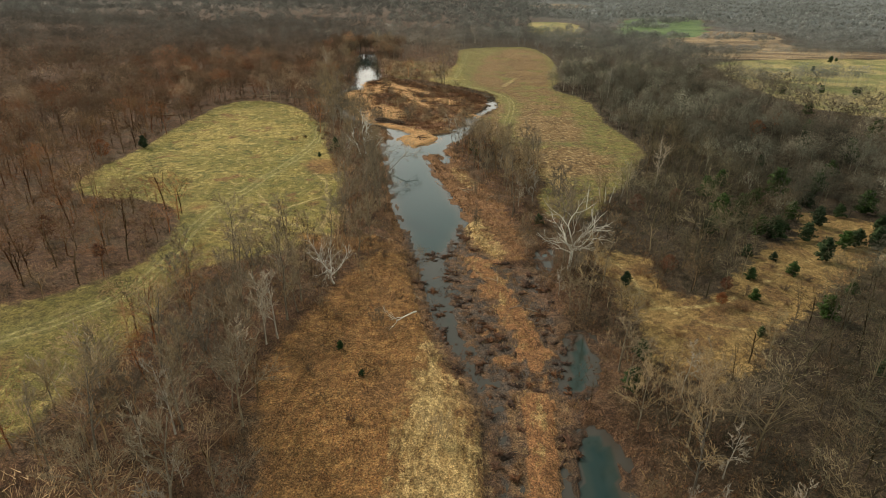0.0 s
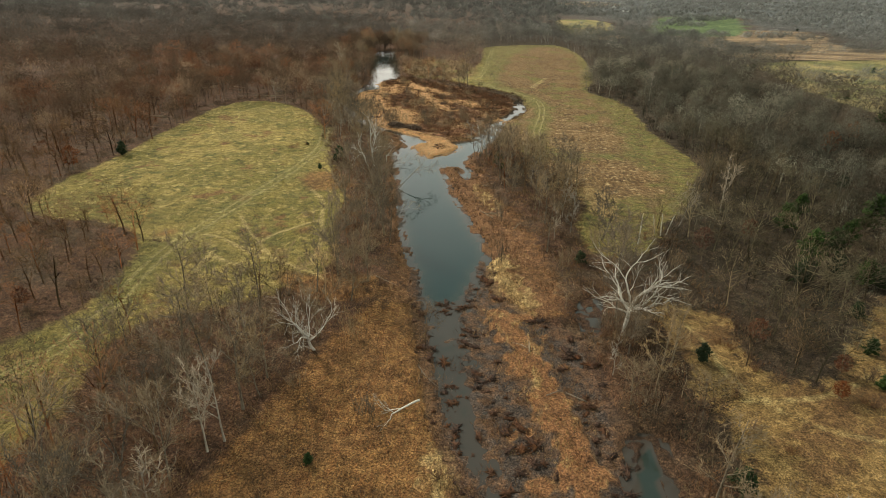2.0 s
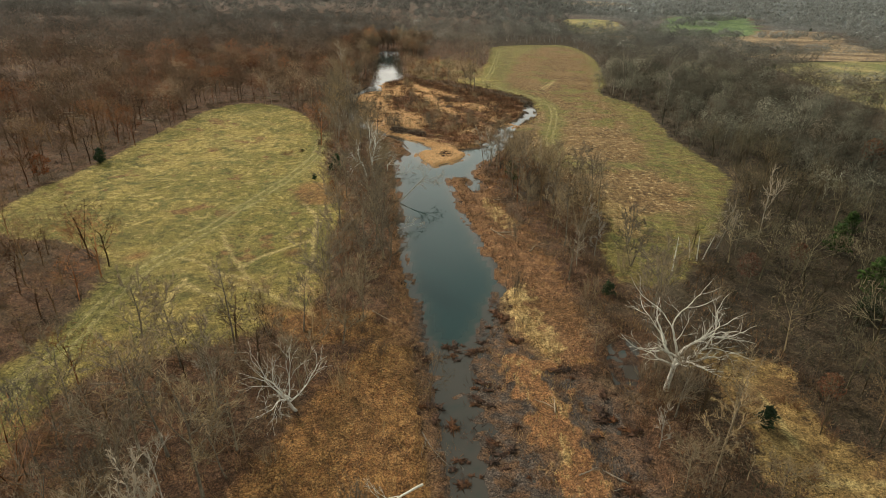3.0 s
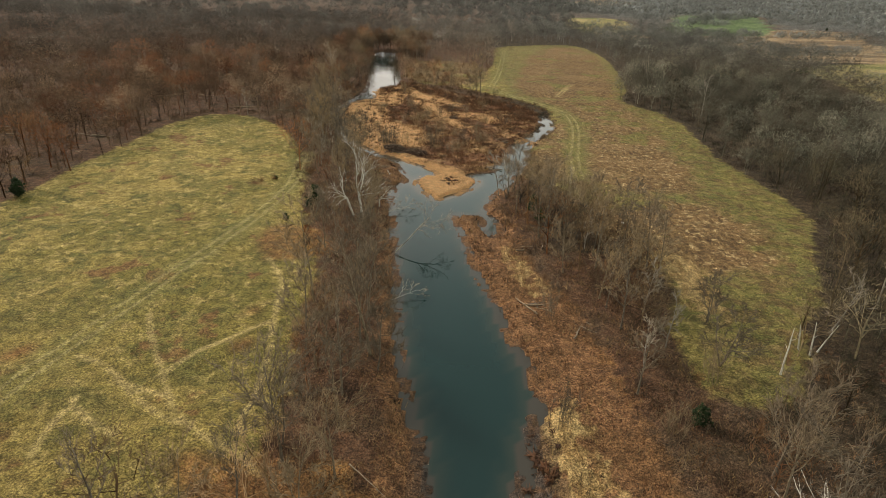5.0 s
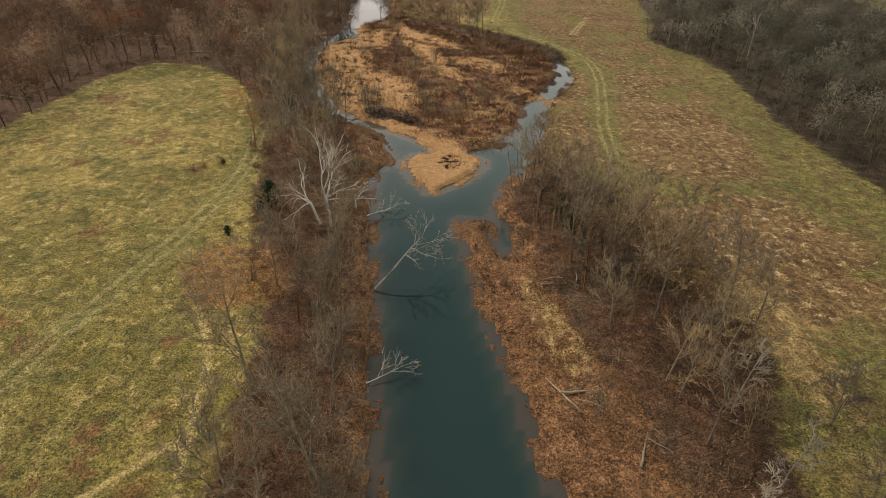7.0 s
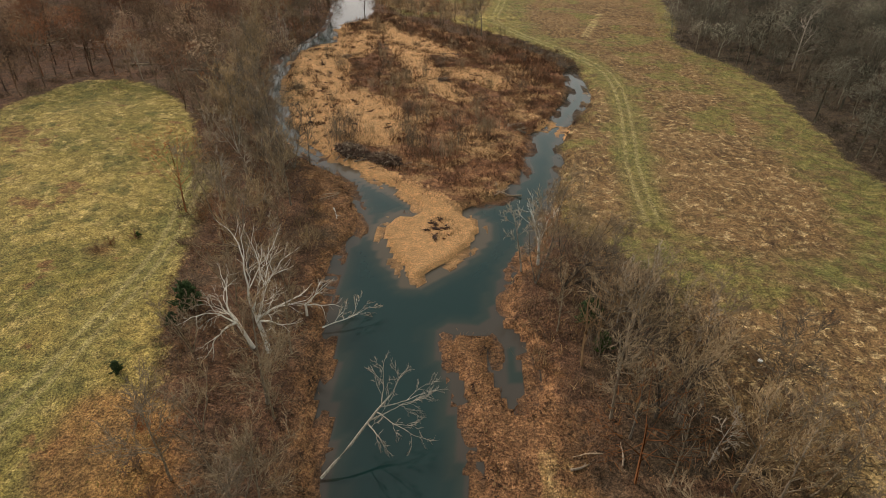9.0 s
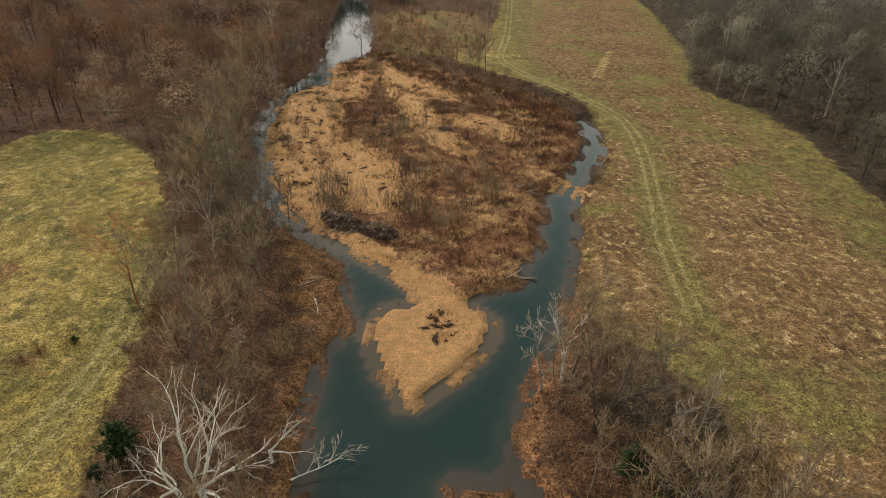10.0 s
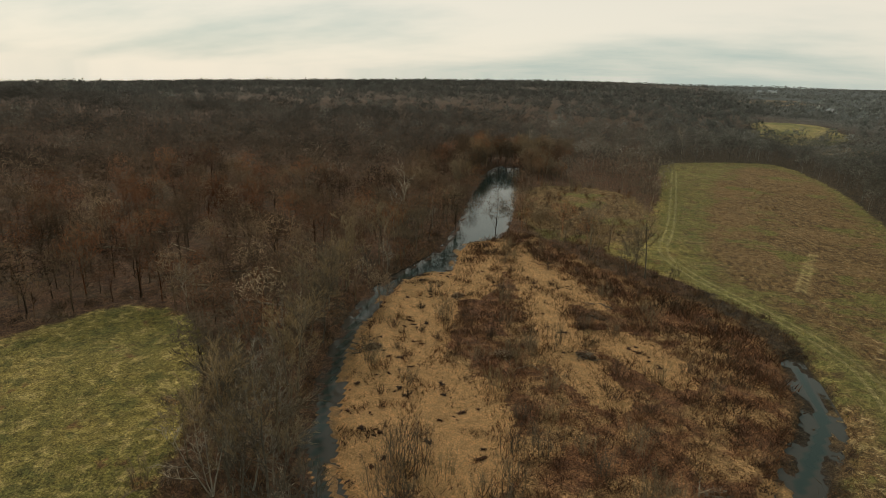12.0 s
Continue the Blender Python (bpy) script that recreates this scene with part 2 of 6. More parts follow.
PATCHES = [[(-35.5, 143), (-34.5, 147), (-31, 148.5), (-29.6, 145), (-32, 142.6)], [(-31, 120.4), (-29.8, 122.6), (-27.8, 122), (-27.8, 119.6), (-30, 119)], [(-32, 127.6), (-31, 129.8), (-29.6, 129.4), (-30, 127.2)],
           [(-50, 177), (-48, 179.5), (-45.6, 178), (-47, 175.6)], [(-56, 115.4), (-54, 119.6), (-51.4, 118.6), (-52.4, 115.2)],
           [(-37.8, 149), (-37.9, 156.4), (-31.8, 157), (-27.0, 152.4), (-24.4, 146.6), (-27.1, 144.2), (-31.6, 142.5), (-36.6, 145.6)],
           [(-30, 102), (-28, 105), (-25, 104), (-18, 104), (-12, 104), (-12, 96), (-22, 96)]]
TRAILS = [[(27.1, 288.8), (31.6, 303.2), (36.9, 318.8)], [(28.3, 288.4), (32.8, 302.8), (38.1, 318.4)], [(-43.3, 126.4), (-39.5, 120), (-35.5, 114.8), (-33, 110.7), (-30, 107.6), (-26, 105.5), (-24, 104.7), (-20.8, 102.3)], [(-46.7, 117.2), (-41.8, 115.5), (-38, 112), (-33.7, 108.9), (-30, 107.6)],
          [(-34, 144), (-29.3, 137), (-27.4, 126), (-26, 121.3), (-24.6, 113), (-24.9, 109.7), (-24.4, 107)], [(-42.3, 110.4), (-42.4, 106), (-41.5, 102.8)], [(-42, 109.3), (-38.2, 106.9), (-35.6, 105.6)],
          [(-35.9, 114.7), (-34.5, 119), (-31, 122.4), (-28, 126)], [(-39, 113), (-33.8, 111.5)], [(30, 98), (33, 90), (32.5, 82), (38, 74), (46, 72)], [(33, 78), (44, 79), (56, 88), (70, 98)]]
TAN_FIELDS = [[(181, 607), (242, 683), (330, 735), (375, 688), (295, 541), (346, 504), (400, 478), (335, 463), (174, 420), (183, 471)],
              [(150, 1440), (324, 1700), (350, 1420), (252, 1320)], [(92, 560), (130, 600), (150, 585), (112, 530)]]
GREEN_FIELDS = [[(160, 625), (215, 760), (262, 930), (319, 1000), (425, 1040), (350, 850), (270, 640), (200, 600)]]
PALE_FIELDS = [[(88, 689), (107, 775), (145, 778), (151, 686), (128, 600), (82, 590)],
               [(174, 418), (335, 460), (460, 440), (430, 330), (330, 262), (235, 236), (184, 236), (158, 240), (155, 286), (157, 303), (165, 369)]]
HEDGES = [((159, 416), (330, 464)), ((163, 421), (345, 468)), ((152, 300), (222, 317)), ((158, 305), (215, 321)), ((300, 350), (420, 400)), ((252, 790), (338, 848)), ((228, 745), (300, 790)), ((174, 560), (290, 545)), ((185, 660), (250, 700)),
          ((250, 880), (420, 930))]
TRACKS = [[(20.5, 190), (21.2, 200), (22, 208), (24.6, 221), (27.4, 241), (27.4, 256), (25.6, 262), (19, 274.5), (10, 286), (2.6, 304), (6, 325), (8, 347), (11, 390), (14.5, 445)],
          [(-75, 52), (-50.5, 74), (-48.6, 89), (-49.5, 101), (-50.2, 111), (-47.3, 127), (-44.6, 141), (-42, 154), (-39.6, 175), (-43.8, 199)]]
HILL_FOOT = [(-96, -600), (-96, 240), (-62, 290), (-78, 430), (-55, 500), (40, 560), (70, 640), (90, 900), (140, 1250), (160, 2400), (-4900, 2400), (-4900, -600)]


def sstep(v, lo, hi):
    t = np.clip((v - lo) / (hi - lo), 0, 1)
    return t * t * (3 - 2 * t)


def waves(x, y, size, seed):
    """Smooth random relief, about -1 to 1."""
    r = np.random.RandomState(seed)
    out = np.zeros(x.shape)
    for k in range(7):
        a, f, p = r.uniform(0, math.tau), r.uniform(0.6, 1.9) / size, r.uniform(0, math.tau)
        out += np.sin((x * math.cos(a) + y * math.sin(a)) * f * math.tau + p)
    return out / 3.0


def water_distance(x, y):
    """Distance inside the water's edge, which is ragged by a hand or two."""
    d = np.maximum(region([POOL], x, y, 14, 1), region([INLET, *SIDE_POOLS], x, y, 14))
    return np.where(d > -8, d + 0.10 * waves(x, y, 7.0, 13) + 0.05 * waves(x, y, 2.6, 14), d)


def height(x, y, d_water=None):
    """Height of the ground."""
    d = water_distance(x, y) if d_water is None else d_water
    base = 0.18 * waves(x, y, 22, 5) + 0.05 * waves(x, y, 4, 6)
    island = sstep(region([ISLAND], x, y, 8), -3, 4)
    base = base * (1 - island) + island * (-0.5 + 0.14 * waves(x, y, 9, 7) + 0.05 * waves(x, y, 2.5, 8))
    bench = sstep(region(BENCH, x, y, 8), -3, 3)
    base = base * (1 - bench) + bench * (-0.55 + 0.1 * waves(x, y, 6, 9))
    sand = sstep(region([BAR], x, y, 8), -0.5, 3)
    base = base * (1 - sand) + sand * -0.86
    tuss = sstep(region(TUSSOCK_BARS, x, y, 8), -0.4, 1.0)
    shoal = sstep(region([SHOALS], x, y, 8), -1.5, 0.8)
    base = base * (1 - shoal) + shoal * (-1.115 + 0.07 * waves(x, y, 3.2, 11) + 0.04 * waves(x, y, 1.5, 12) + tuss * 0.38 - 0.17 * sstep(region([CHANNEL], x, y, 8), -0.8, 1.0))
    rise = np.maximum(base - WATER_Z, 0.02)
    bank = WATER_Z + rise * (1 - np.exp(-1.0 * np.maximum(-d, 0) / np.maximum(rise, 0.25)))
    bed = WATER_Z - 1.6 * (1 - np.exp(-0.7 * np.maximum(d, 0) / 1.6))
    # shoals lie at the water's level and keep their own relief
    z = np.where(d > 0, bed, bank * (1 - shoal) + base * shoal)
    far = np.hypot(x, y)
    foot = distance(HILL_FOOT, x, y)
    hill = 11.5 * sstep(foot, 0, 280) * (1 + 0.16 * waves(x, y, 420, 21)) + 6.0 * sstep(foot, 250, 900) - 0.040 * np.maximum(0, -x - 330) + 2.2 * sstep(foot, 10, 120) * waves(x, y, 130, 22)
    east = (5 + 4 * waves(x, y, 1500, 23)) * sstep(far, 1300, 3600) * (1 - sstep(foot, -300, 100))
    mound = 5.0 * np.exp(-(((x - 125) / 60) ** 2 + ((y - 720) / 80) ** 2))
    return z + hill + east + mound


# ---- materials ----
def material(name):
    m = bpy.data.materials.new(name)
    m.use_nodes = True
    return m, Tree(m.node_tree)


def finish(t, color, rough=0.85, bump=None, strength=0.4, dist=0.05, spec=0.3, extra=None):
    ins = {"Base Color": color, "Roughness": rough, "Specular IOR Level": spec, **(extra or {})}
    if bump is not None:
        ins["Normal"] = t.node("ShaderNodeBump", {"Height": bump, "Strength": strength, "Distance": dist}).outputs[0]
    p = t.node("ShaderNodeBsdfPrincipled", ins)
    t.node("ShaderNodeOutputMaterial", {"Surface": p.outputs[0]})


def ground_material():
    m, t = material("ground_cover")
    P = t.node("ShaderNodeNewGeometry").outputs["Position"]
    field, broom, straw = t.rgb(t.attr("zone_a").outputs["Vector"])
    sand, shoal, gold = t.rgb(t.attr("zone_b").outputs["Vector"])
    tan, green, track = t.rgb(t.attr("zone_c").outputs["Vector"])
    damp, scrub, pale = t.rgb(t.attr("zone_d").outputs["Vector"])
    n30, n8 = t.noise(P, 0.035, 4, 0.6), t.noise(P, 0.12, 4, 0.6, 31)
    n2, n05 = t.noise(P, 0.5, 4, 0.65, 11), t.noise(P, 2.2, 4, 0.7, 5)
    grit = t.noise(P, 9.0, 3, 0.7, 17)
    streak = t.noise(t.stretch(P, (1.4, 0.35, 1), 20), 0.9, 4, 0.65, 41)

    def mask(sd, soft, ragged, n=n2, n_amp=None):
        v = t.math("ADD", sd, t.math("MULTIPLY", t.math("SUBTRACT", n, 0.5), ragged))
        return t.ramp(v, -soft, soft)

    # leaf litter under the woods
    c = t.mix(t.ramp(n2, 0.3, 0.7), (0.074, 0.037, 0.021), (0.135, 0.067, 0.034))
    c = t.mix(t.ramp(n05, 0.45, 0.75), c, (0.165, 0.095, 0.056))
    c = t.mix(t.ramp(n8, 0.45, 0.7, 0, 0.55), c, (0.10, 0.075, 0.045))
    # eastern litter: olive-brown, darkened further to paint the shade under dense brush
    shaded_litter = t.mix(t.ramp(n2, 0.3, 0.7), (0.028, 0.022, 0.014), (0.062, 0.047, 0.028))
    shaded_litter = t.mix(t.ramp(n05, 0.5, 0.75, 0, 0.8), shaded_litter, (0.13, 0.095, 0.055))
    c = t.mix(t.math("MULTIPLY", t.attr("east").outputs["Fac"], 0.8), c, shaded_litter)
    # brown scrub and bank weeds
    s = t.mix(t.ramp(n2, 0.3, 0.7), (0.165, 0.078, 0.028), (0.265, 0.132, 0.046))
    s = t.mix(t.ramp(n05, 0.4, 0.75), s, (0.32, 0.18, 0.068))
    s = t.mix(t.ramp(t.noise(t.stretch(P, (2.2, 0.6, 1), -35), 0.8, 5, 0.75, 97), 0.48, 0.62, 0, 0.6), s, (0.215, 0.090, 0.032))
    s = t.mix(t.ramp(t.attr("bench").outputs["Fac"], -1.5, 1.5, 0, 0.75), s, t.mix(t.ramp(n05, 0.3, 0.7), (0.125, 0.058, 0.030), (0.29, 0.152, 0.076)))
    s = t.mix(t.ramp(n8, 0.46, 0.66, 0, 0.65), s, (0.165, 0.085, 0.036))
    c = t.mix(mask(scrub, 1.5, 6), c, s)
    u = t.mix(t.ramp(n2, 0.35, 0.65), (0.135, 0.060, 0.031), (0.26, 0.125, 0.058))
    u = t.mix(t.ramp(n8, 0.46, 0.60, 0, 0.75), u, (0.42, 0.25, 0.11))
    u = t.mix(t.ramp(n05, 0.55, 0.75, 0, 0.45), u, (0.28, 0.17, 0.09))
    c = t.mix(t.ramp(t.attr("island").outputs["Fac"], -1.0, 2.0), c, u)
    # pasture
    g = t.mix(t.ramp(n30, 0.40, 0.60), (0.195, 0.158, 0.040), (0.350, 0.254, 0.076))
    g = t.mix(t.ramp(n8, 0.42, 0.66, 0, 0.8), g, (0.180, 0.152, 0.044))
    g = t.mix(t.ramp(n2, 0.5, 0.68, 0, 0.85), g, (0.47, 0.345, 0.125))
    g = t.mix(t.ramp(n05, 0.5, 0.72, 0, 0.8), g, (0.118, 0.108, 0.036))
    g = t.mix(t.ramp(t.noise(P, 0.22, 4, 0.65, 73), 0.54, 0.62, 0, 0.7), g, (0.112, 0.108, 0.032))
    g = t.mix(t.ramp(t.noise(P, 0.16, 4, 0.65, 77), 0.59, 0.66, 0, 0.85), g, (0.20, 0.10, 0.042))
    g = t.mix(t.math("MULTIPLY", t.attr("east").outputs["Fac"], t.ramp(n8, 0.3, 0.6, 0.8, 0.4)), g, (0.132, 0.134, 0.043))
    g = t.mix(t.math("MULTIPLY", t.attr("east").outputs["Fac"], t.ramp(t.noise(P, 0.3, 5, 0.7, 79), 0.46, 0.60, 0, 0.85)), g, (0.150, 0.096, 0.042))
    g = t.mix(t.math("MULTIPLY", t.ramp(t.rgb(P)[1], 70, 150, 0.6, 0.0), t.ramp(n2, 0.25, 0.6, 0.5, 1.0)), g, (0.150, 0.112, 0.036))
    c = t.mix(t.math("MULTIPLY", mask(field, 0.9, 5), t.ramp(scrub, -1.0, 1.5, 1.0, 0.15)), c, g)
    # broomsedge
    b = t.mix(t.ramp(streak, 0.38, 0.62), (0.105, 0.060, 0.027), (0.225, 0.136, 0.056))
    b = t.mix(t.ramp(t.noise(P, 0.09, 4, 0.6, 55), 0.46, 0.58, 0, 0.8), b, (0.22, 0.130, 0.056))
    b = t.mix(t.ramp(t.noise(t.stretch(P, (0.85, 1, 1), 30), 0.8, 6, 0.78, 91), 0.53, 0.61, 0, t.ramp(t.rgb(P)[1], 215, 300, 0.95, 0.35)), b, (0.50, 0.355, 0.175))
    b = t.mix(t.ramp(t.noise(P, 0.07, 4, 0.65, 65), 0.54, 0.62, 0, 0.8), b, (0.165, 0.155, 0.042))
    b = t.mix(t.ramp(t.noise(P, 0.8, 4, 0.7, 95), 0.56, 0.66, 0, 0.8), b, (0.095, 0.050, 0.026))
    c = t.mix(mask(t.math("ADD", broom, 1.0), 2.8, 17, t.math("ADD", t.math("MULTIPLY", n8, 0.6), t.math("MULTIPLY", n2, 0.4))), c, b)
    fleck = t.ramp(t.noise(t.stretch(P, (0.6, 1.3, 1), 35), 0.55, 6, 0.8, 99), 0.53, 0.60, 0, 0.6)
    c = t.mix(t.math("MULTIPLY", t.math("MULTIPLY", fleck, t.attr("east").outputs["Fac"]), t.ramp(field, 0.0, 3.0)), c, t.mix(n8, (0.33, 0.225, 0.10), (0.12, 0.072, 0.034)))
    # golden grass of the clearing
    y = t.mix(t.ramp(n2, 0.3, 0.7), (0.215, 0.128, 0.046), (0.325, 0.208, 0.080))
    y = t.mix(t.ramp(n05, 0.55, 0.8, 0, 0.7), y, (0.17, 0.095, 0.04))
    y = t.mix(t.ramp(t.noise(P, 0.17, 4, 0.65, 85), 0.47, 0.59, 0, 0.85), y, (0.155, 0.085, 0.036))
    c = t.mix(mask(gold, 1.0, 9), c, y)
    # straw
    w = t.mix(t.ramp(streak, 0.35, 0.65), (0.25, 0.15, 0.058), (0.44, 0.30, 0.13))
    w = t.mix(t.ramp(n05, 0.55, 0.78, 0, 0.8), w, (0.17, 0.09, 0.04))
    w = t.mix(t.math("MULTIPLY", t.ramp(t.attr("tuss").outputs["Fac"], -0.5, 0.5), t.ramp(t.noise(t.stretch(P, (1, 0.5, 1), 10), 0.45, 5, 0.7, 83), 0.34, 0.46, 0, 0.92)), w, t.mix(n05, (0.14, 0.058, 0.026), (0.34, 0.16, 0.07)))
    c = t.mix(mask(straw, 0.5, 3.8), c, w)
    # wheel ruts worn to pale grass
    trail = t.attr("trail").outputs["Fac"]
    rut = t.ramp(t.math("ABSOLUTE", t.math("SUBTRACT", track, 0.85)), 0.15, 0.5, 0.45, 0.0)
    rut = t.math("MULTIPLY", rut, t.ramp(n2, 0.25, 0.5, 0.3, 1.0))
    verge = t.math("MULTIPLY", t.ramp(track, 1.0, 4.0, 0.65, 0.0), t.ramp(n2, 0.2, 0.6))
    c = t.mix(verge, c, (0.19, 0.170, 0.054))
    c = t.mix(rut, c, (0.40, 0.32, 0.14))
    c = t.mix(t.math("MULTIPLY", t.ramp(trail, 0.05, 0.7, 0.75, 0.0), t.ramp(n2, 0.3, 0.55, 0.2, 1.0)), c, (0.46, 0.34, 0.145))
    # far fields
    c = t.mix(mask(tan, 2, 26, n30), c, t.mix(t.ramp(t.noise(t.stretch(P, (0.4, 1.2, 1), 15), 0.05, 5, 0.7, 87), 0.4, 0.62), (0.15, 0.095, 0.055), (0.36, 0.25, 0.14)))
    c = t.mix(mask(pale, 2, 26, n30), c, t.mix(t.ramp(n30, 0.4, 0.6), (0.17, 0.165, 0.06), (0.34, 0.26, 0.11)))
    c = t.mix(mask(green, 2, 40, n30), c, t.mix(t.ramp(t.noise(P, 0.04, 4, 0.6, 89), 0.4, 0.6), (0.080, 0.120, 0.046), (0.135, 0.180, 0.072)))
    # wooded ground beyond: canopy tone, greyed with distance as painted haze
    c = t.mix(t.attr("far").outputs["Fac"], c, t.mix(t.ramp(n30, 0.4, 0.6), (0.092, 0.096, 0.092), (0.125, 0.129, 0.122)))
    # creek gravel: dry and pale, or wet and dark
    peb = t.node("ShaderNodeTexVoronoi", {"Vector": P, "Scale": 9.0, "Randomness": 1.0})
    pv = t.rgb(peb.outputs["Color"])[0]
    gr = t.mix(pv, (0.58, 0.315, 0.135), (0.73, 0.425, 0.195))
    gr = t.mix(t.ramp(n2, 0.45, 0.75, 0, 0.6), gr, (0.68, 0.39, 0.175))
    veg = t.ramp(t.noise(t.stretch(P, (1, 0.55, 1), 25), 0.32, 5, 0.7, 63), 0.60, 0.67, 0.0, 2.6)
    sandm = mask(t.math("SUBTRACT", sand, t.math("MULTIPLY", veg, t.ramp(t.attr("island").outputs["Fac"], 2.0, 5.0))), 0.25, t.ramp(t.attr("island").outputs["Fac"], 0.0, 4.0, 1.0, 3.4))
    c = t.mix(sandm, c, gr)
    mud = t.mix(pv, (0.055, 0.042, 0.035), (0.115, 0.087, 0.068))
    mud = t.mix(t.ramp(n2, 0.42, 0.60, 0, 0.85), mud, (0.145, 0.078, 0.041))
    c = t.mix(mask(shoal, 0.4, 1.6), c, mud)
    # wet rim and bed of the creek
    wet = t.ramp(t.math("ADD", damp, t.math("MULTIPLY", t.math("SUBTRACT", n2, 0.5), 0.3)), -0.16, 0.06)
    c = t.mix(wet, c, t.node("ShaderNodeMix", {6: c, 7: (0.45, 0.45, 0.46), 0: 1.0}, data_type="RGBA", blend_type="MULTIPLY").outputs[2])
    h = t.math("ADD", t.math("MULTIPLY", n05, 0.8), t.math("MULTIPLY", grit, 0.3))
    h = t.math("ADD", h, t.math("MULTIPLY", t.math("MULTIPLY", peb.outputs["Distance"], -0.8), sandm))
    c = t.mix(t.math("MULTIPLY", t.ramp(grit, 0.45, 0.8, 0, 0.35), t.math("SUBTRACT", 1.0, sandm)), c, t.node("ShaderNodeMix", {6: c, 7: (0.5, 0.5, 0.5), 0: 1.0}, data_type="RGBA", blend_type="MULTIPLY").outputs[2])
    mott = t.math("MULTIPLY", t.ramp(t.noise(P, 4.6, 6, 0.82, 23), 0.38, 0.61, 0.36, 1.68), t.ramp(t.noise(P, 0.9, 4, 0.65, 29), 0.35, 0.65, 0.70, 1.25))
    mott = t.math("MULTIPLY", mott, t.ramp(t.noise(P, 13.0, 3, 0.75, 27), 0.38, 0.62, 0.62, 1.38))
    mott = t.math("ADD", t.math("MULTIPLY", mott, t.math("SUBTRACT", 1.0, t.math("MULTIPLY", sandm, 0.58))), t.math("MULTIPLY", sandm, 0.66))
    grey = t.node("ShaderNodeCombineXYZ", {0: mott, 1: mott, 2: mott}).outputs[0]
    c = t.node("ShaderNodeMix", {6: c, 7: grey, 0: 1.0}, data_type="RGBA", blend_type="MULTIPLY").outputs[2]
    finish(t, c, t.ramp(wet, 0, 1, 0.92, 0.5), h, 1.0, 0.5, 0.2)
    return m


def bark_material(name, dark, light, scale=1.0, tint=0.25):
    m, t = material(name)
    P = t.node("ShaderNodeTexCoord").outputs["Object"]
    n = t.noise(t.stretch(P, (1, 1, 0.25)), 6 * scale, 4, 0.7)
    big = t.noise(P, 0.5 * scale, 3, 0.6, 9)
    rnd = t.node("ShaderNodeObjectInfo").outputs["Random"]
    c = t.mix(t.ramp(n, 0.3, 0.7), dark, light)
    c = t.mix(t.ramp(big, 0.45, 0.7, 0, 0.5), c, tuple(0.6 * v for v in dark))
    k = t.ramp(rnd, 0, 1, 1 - tint, 1 + tint, False)
    hsv = t.node("ShaderNodeHueSaturation", {"Color": c, "Value": k, "Saturation": t.ramp(rnd, 0, 1, 0.8, 1.2, False)})
    finish(t, hsv.outputs[0], 0.9, n, 0.5, 0.02, 0.2)
    return m


def tinted_material(name, rough=0.9):
    """Takes the colour that each plant carries, with fine variation."""
    m, t = material(name)
    P = t.node("ShaderNodeNewGeometry").outputs
    c = t.attr("tint").outputs["Color"]
    n = t.noise(P["Position"], 1.4, 3, 0.6)
    isl = P["Random Per Island"]
    hsv = t.node("ShaderNodeHueSaturation", {"Color": c, "Value": t.math("ADD", t.ramp(n, 0.3, 0.7, 0.8, 1.05), t.math("MULTIPLY", isl, 0.16)), "Saturation": 1.0})
    finish(t, hsv.outputs[0], rough, None, spec=0.15)
    return m


def twig_material(name):
    """Fine bare twigs in bulk: each tree's own colour, with light filtering through."""
    m, t = material(name)
    P = t.node("ShaderNodeNewGeometry").outputs
    n = t.noise(P["Position"], 0.9, 3, 0.6)
    value = t.math("ADD", t.ramp(n, 0.3, 0.7, 0.72, 1.02), t.math("MULTIPLY", P["Random Per Island"], 0.34))
    c = t.node("ShaderNodeHueSaturation", {"Color": t.attr("tint").outputs["Color"], "Value": value}).outputs[0]
    front, back = t.node("ShaderNodeBsdfDiffuse", {"Color": c, "Roughness": 0.6}), t.node("ShaderNodeBsdfTranslucent", {"Color": c})
    t.node("ShaderNodeOutputMaterial", {"Surface": t.node("ShaderNodeMixShader", {0: 0.42, 1: front.outputs[0], 2: back.outputs[0]}).outputs[0]})
    return m


def water_material():
    m, t = material("creek_water")
    P = t.node("ShaderNodeNewGeometry").outputs["Position"]
    depth = t.attr("depth").outputs["Fac"]
    n = t.noise(P, 0.25, 3, 0.6)
    d = t.math("ADD", depth, t.math("MULTIPLY", t.math("SUBTRACT", n, 0.5), 0.35))
    bed = t.mix(t.attr("sandy").outputs["Fac"], (0.052, 0.043, 0.034), (0.080, 0.062, 0.043))
    c = t.mix(t.ramp(d, 0.05, 0.45), bed, (0.026, 0.036, 0.029))
    c = t.mix(t.ramp(d, 0.25, 1.2), c, (0.007, 0.025, 0.024))
    still = t.noise(t.stretch(P, (1, 0.5, 1)), 1.6, 3, 0.6, 3)
    finish(t, c, t.ramp(t.noise(P, 0.08, 3, 0.6, 50), 0.4, 0.6, 0.03, 0.10), still, 0.05, 0.06, 0.5, {"IOR": 1.42})
    return m


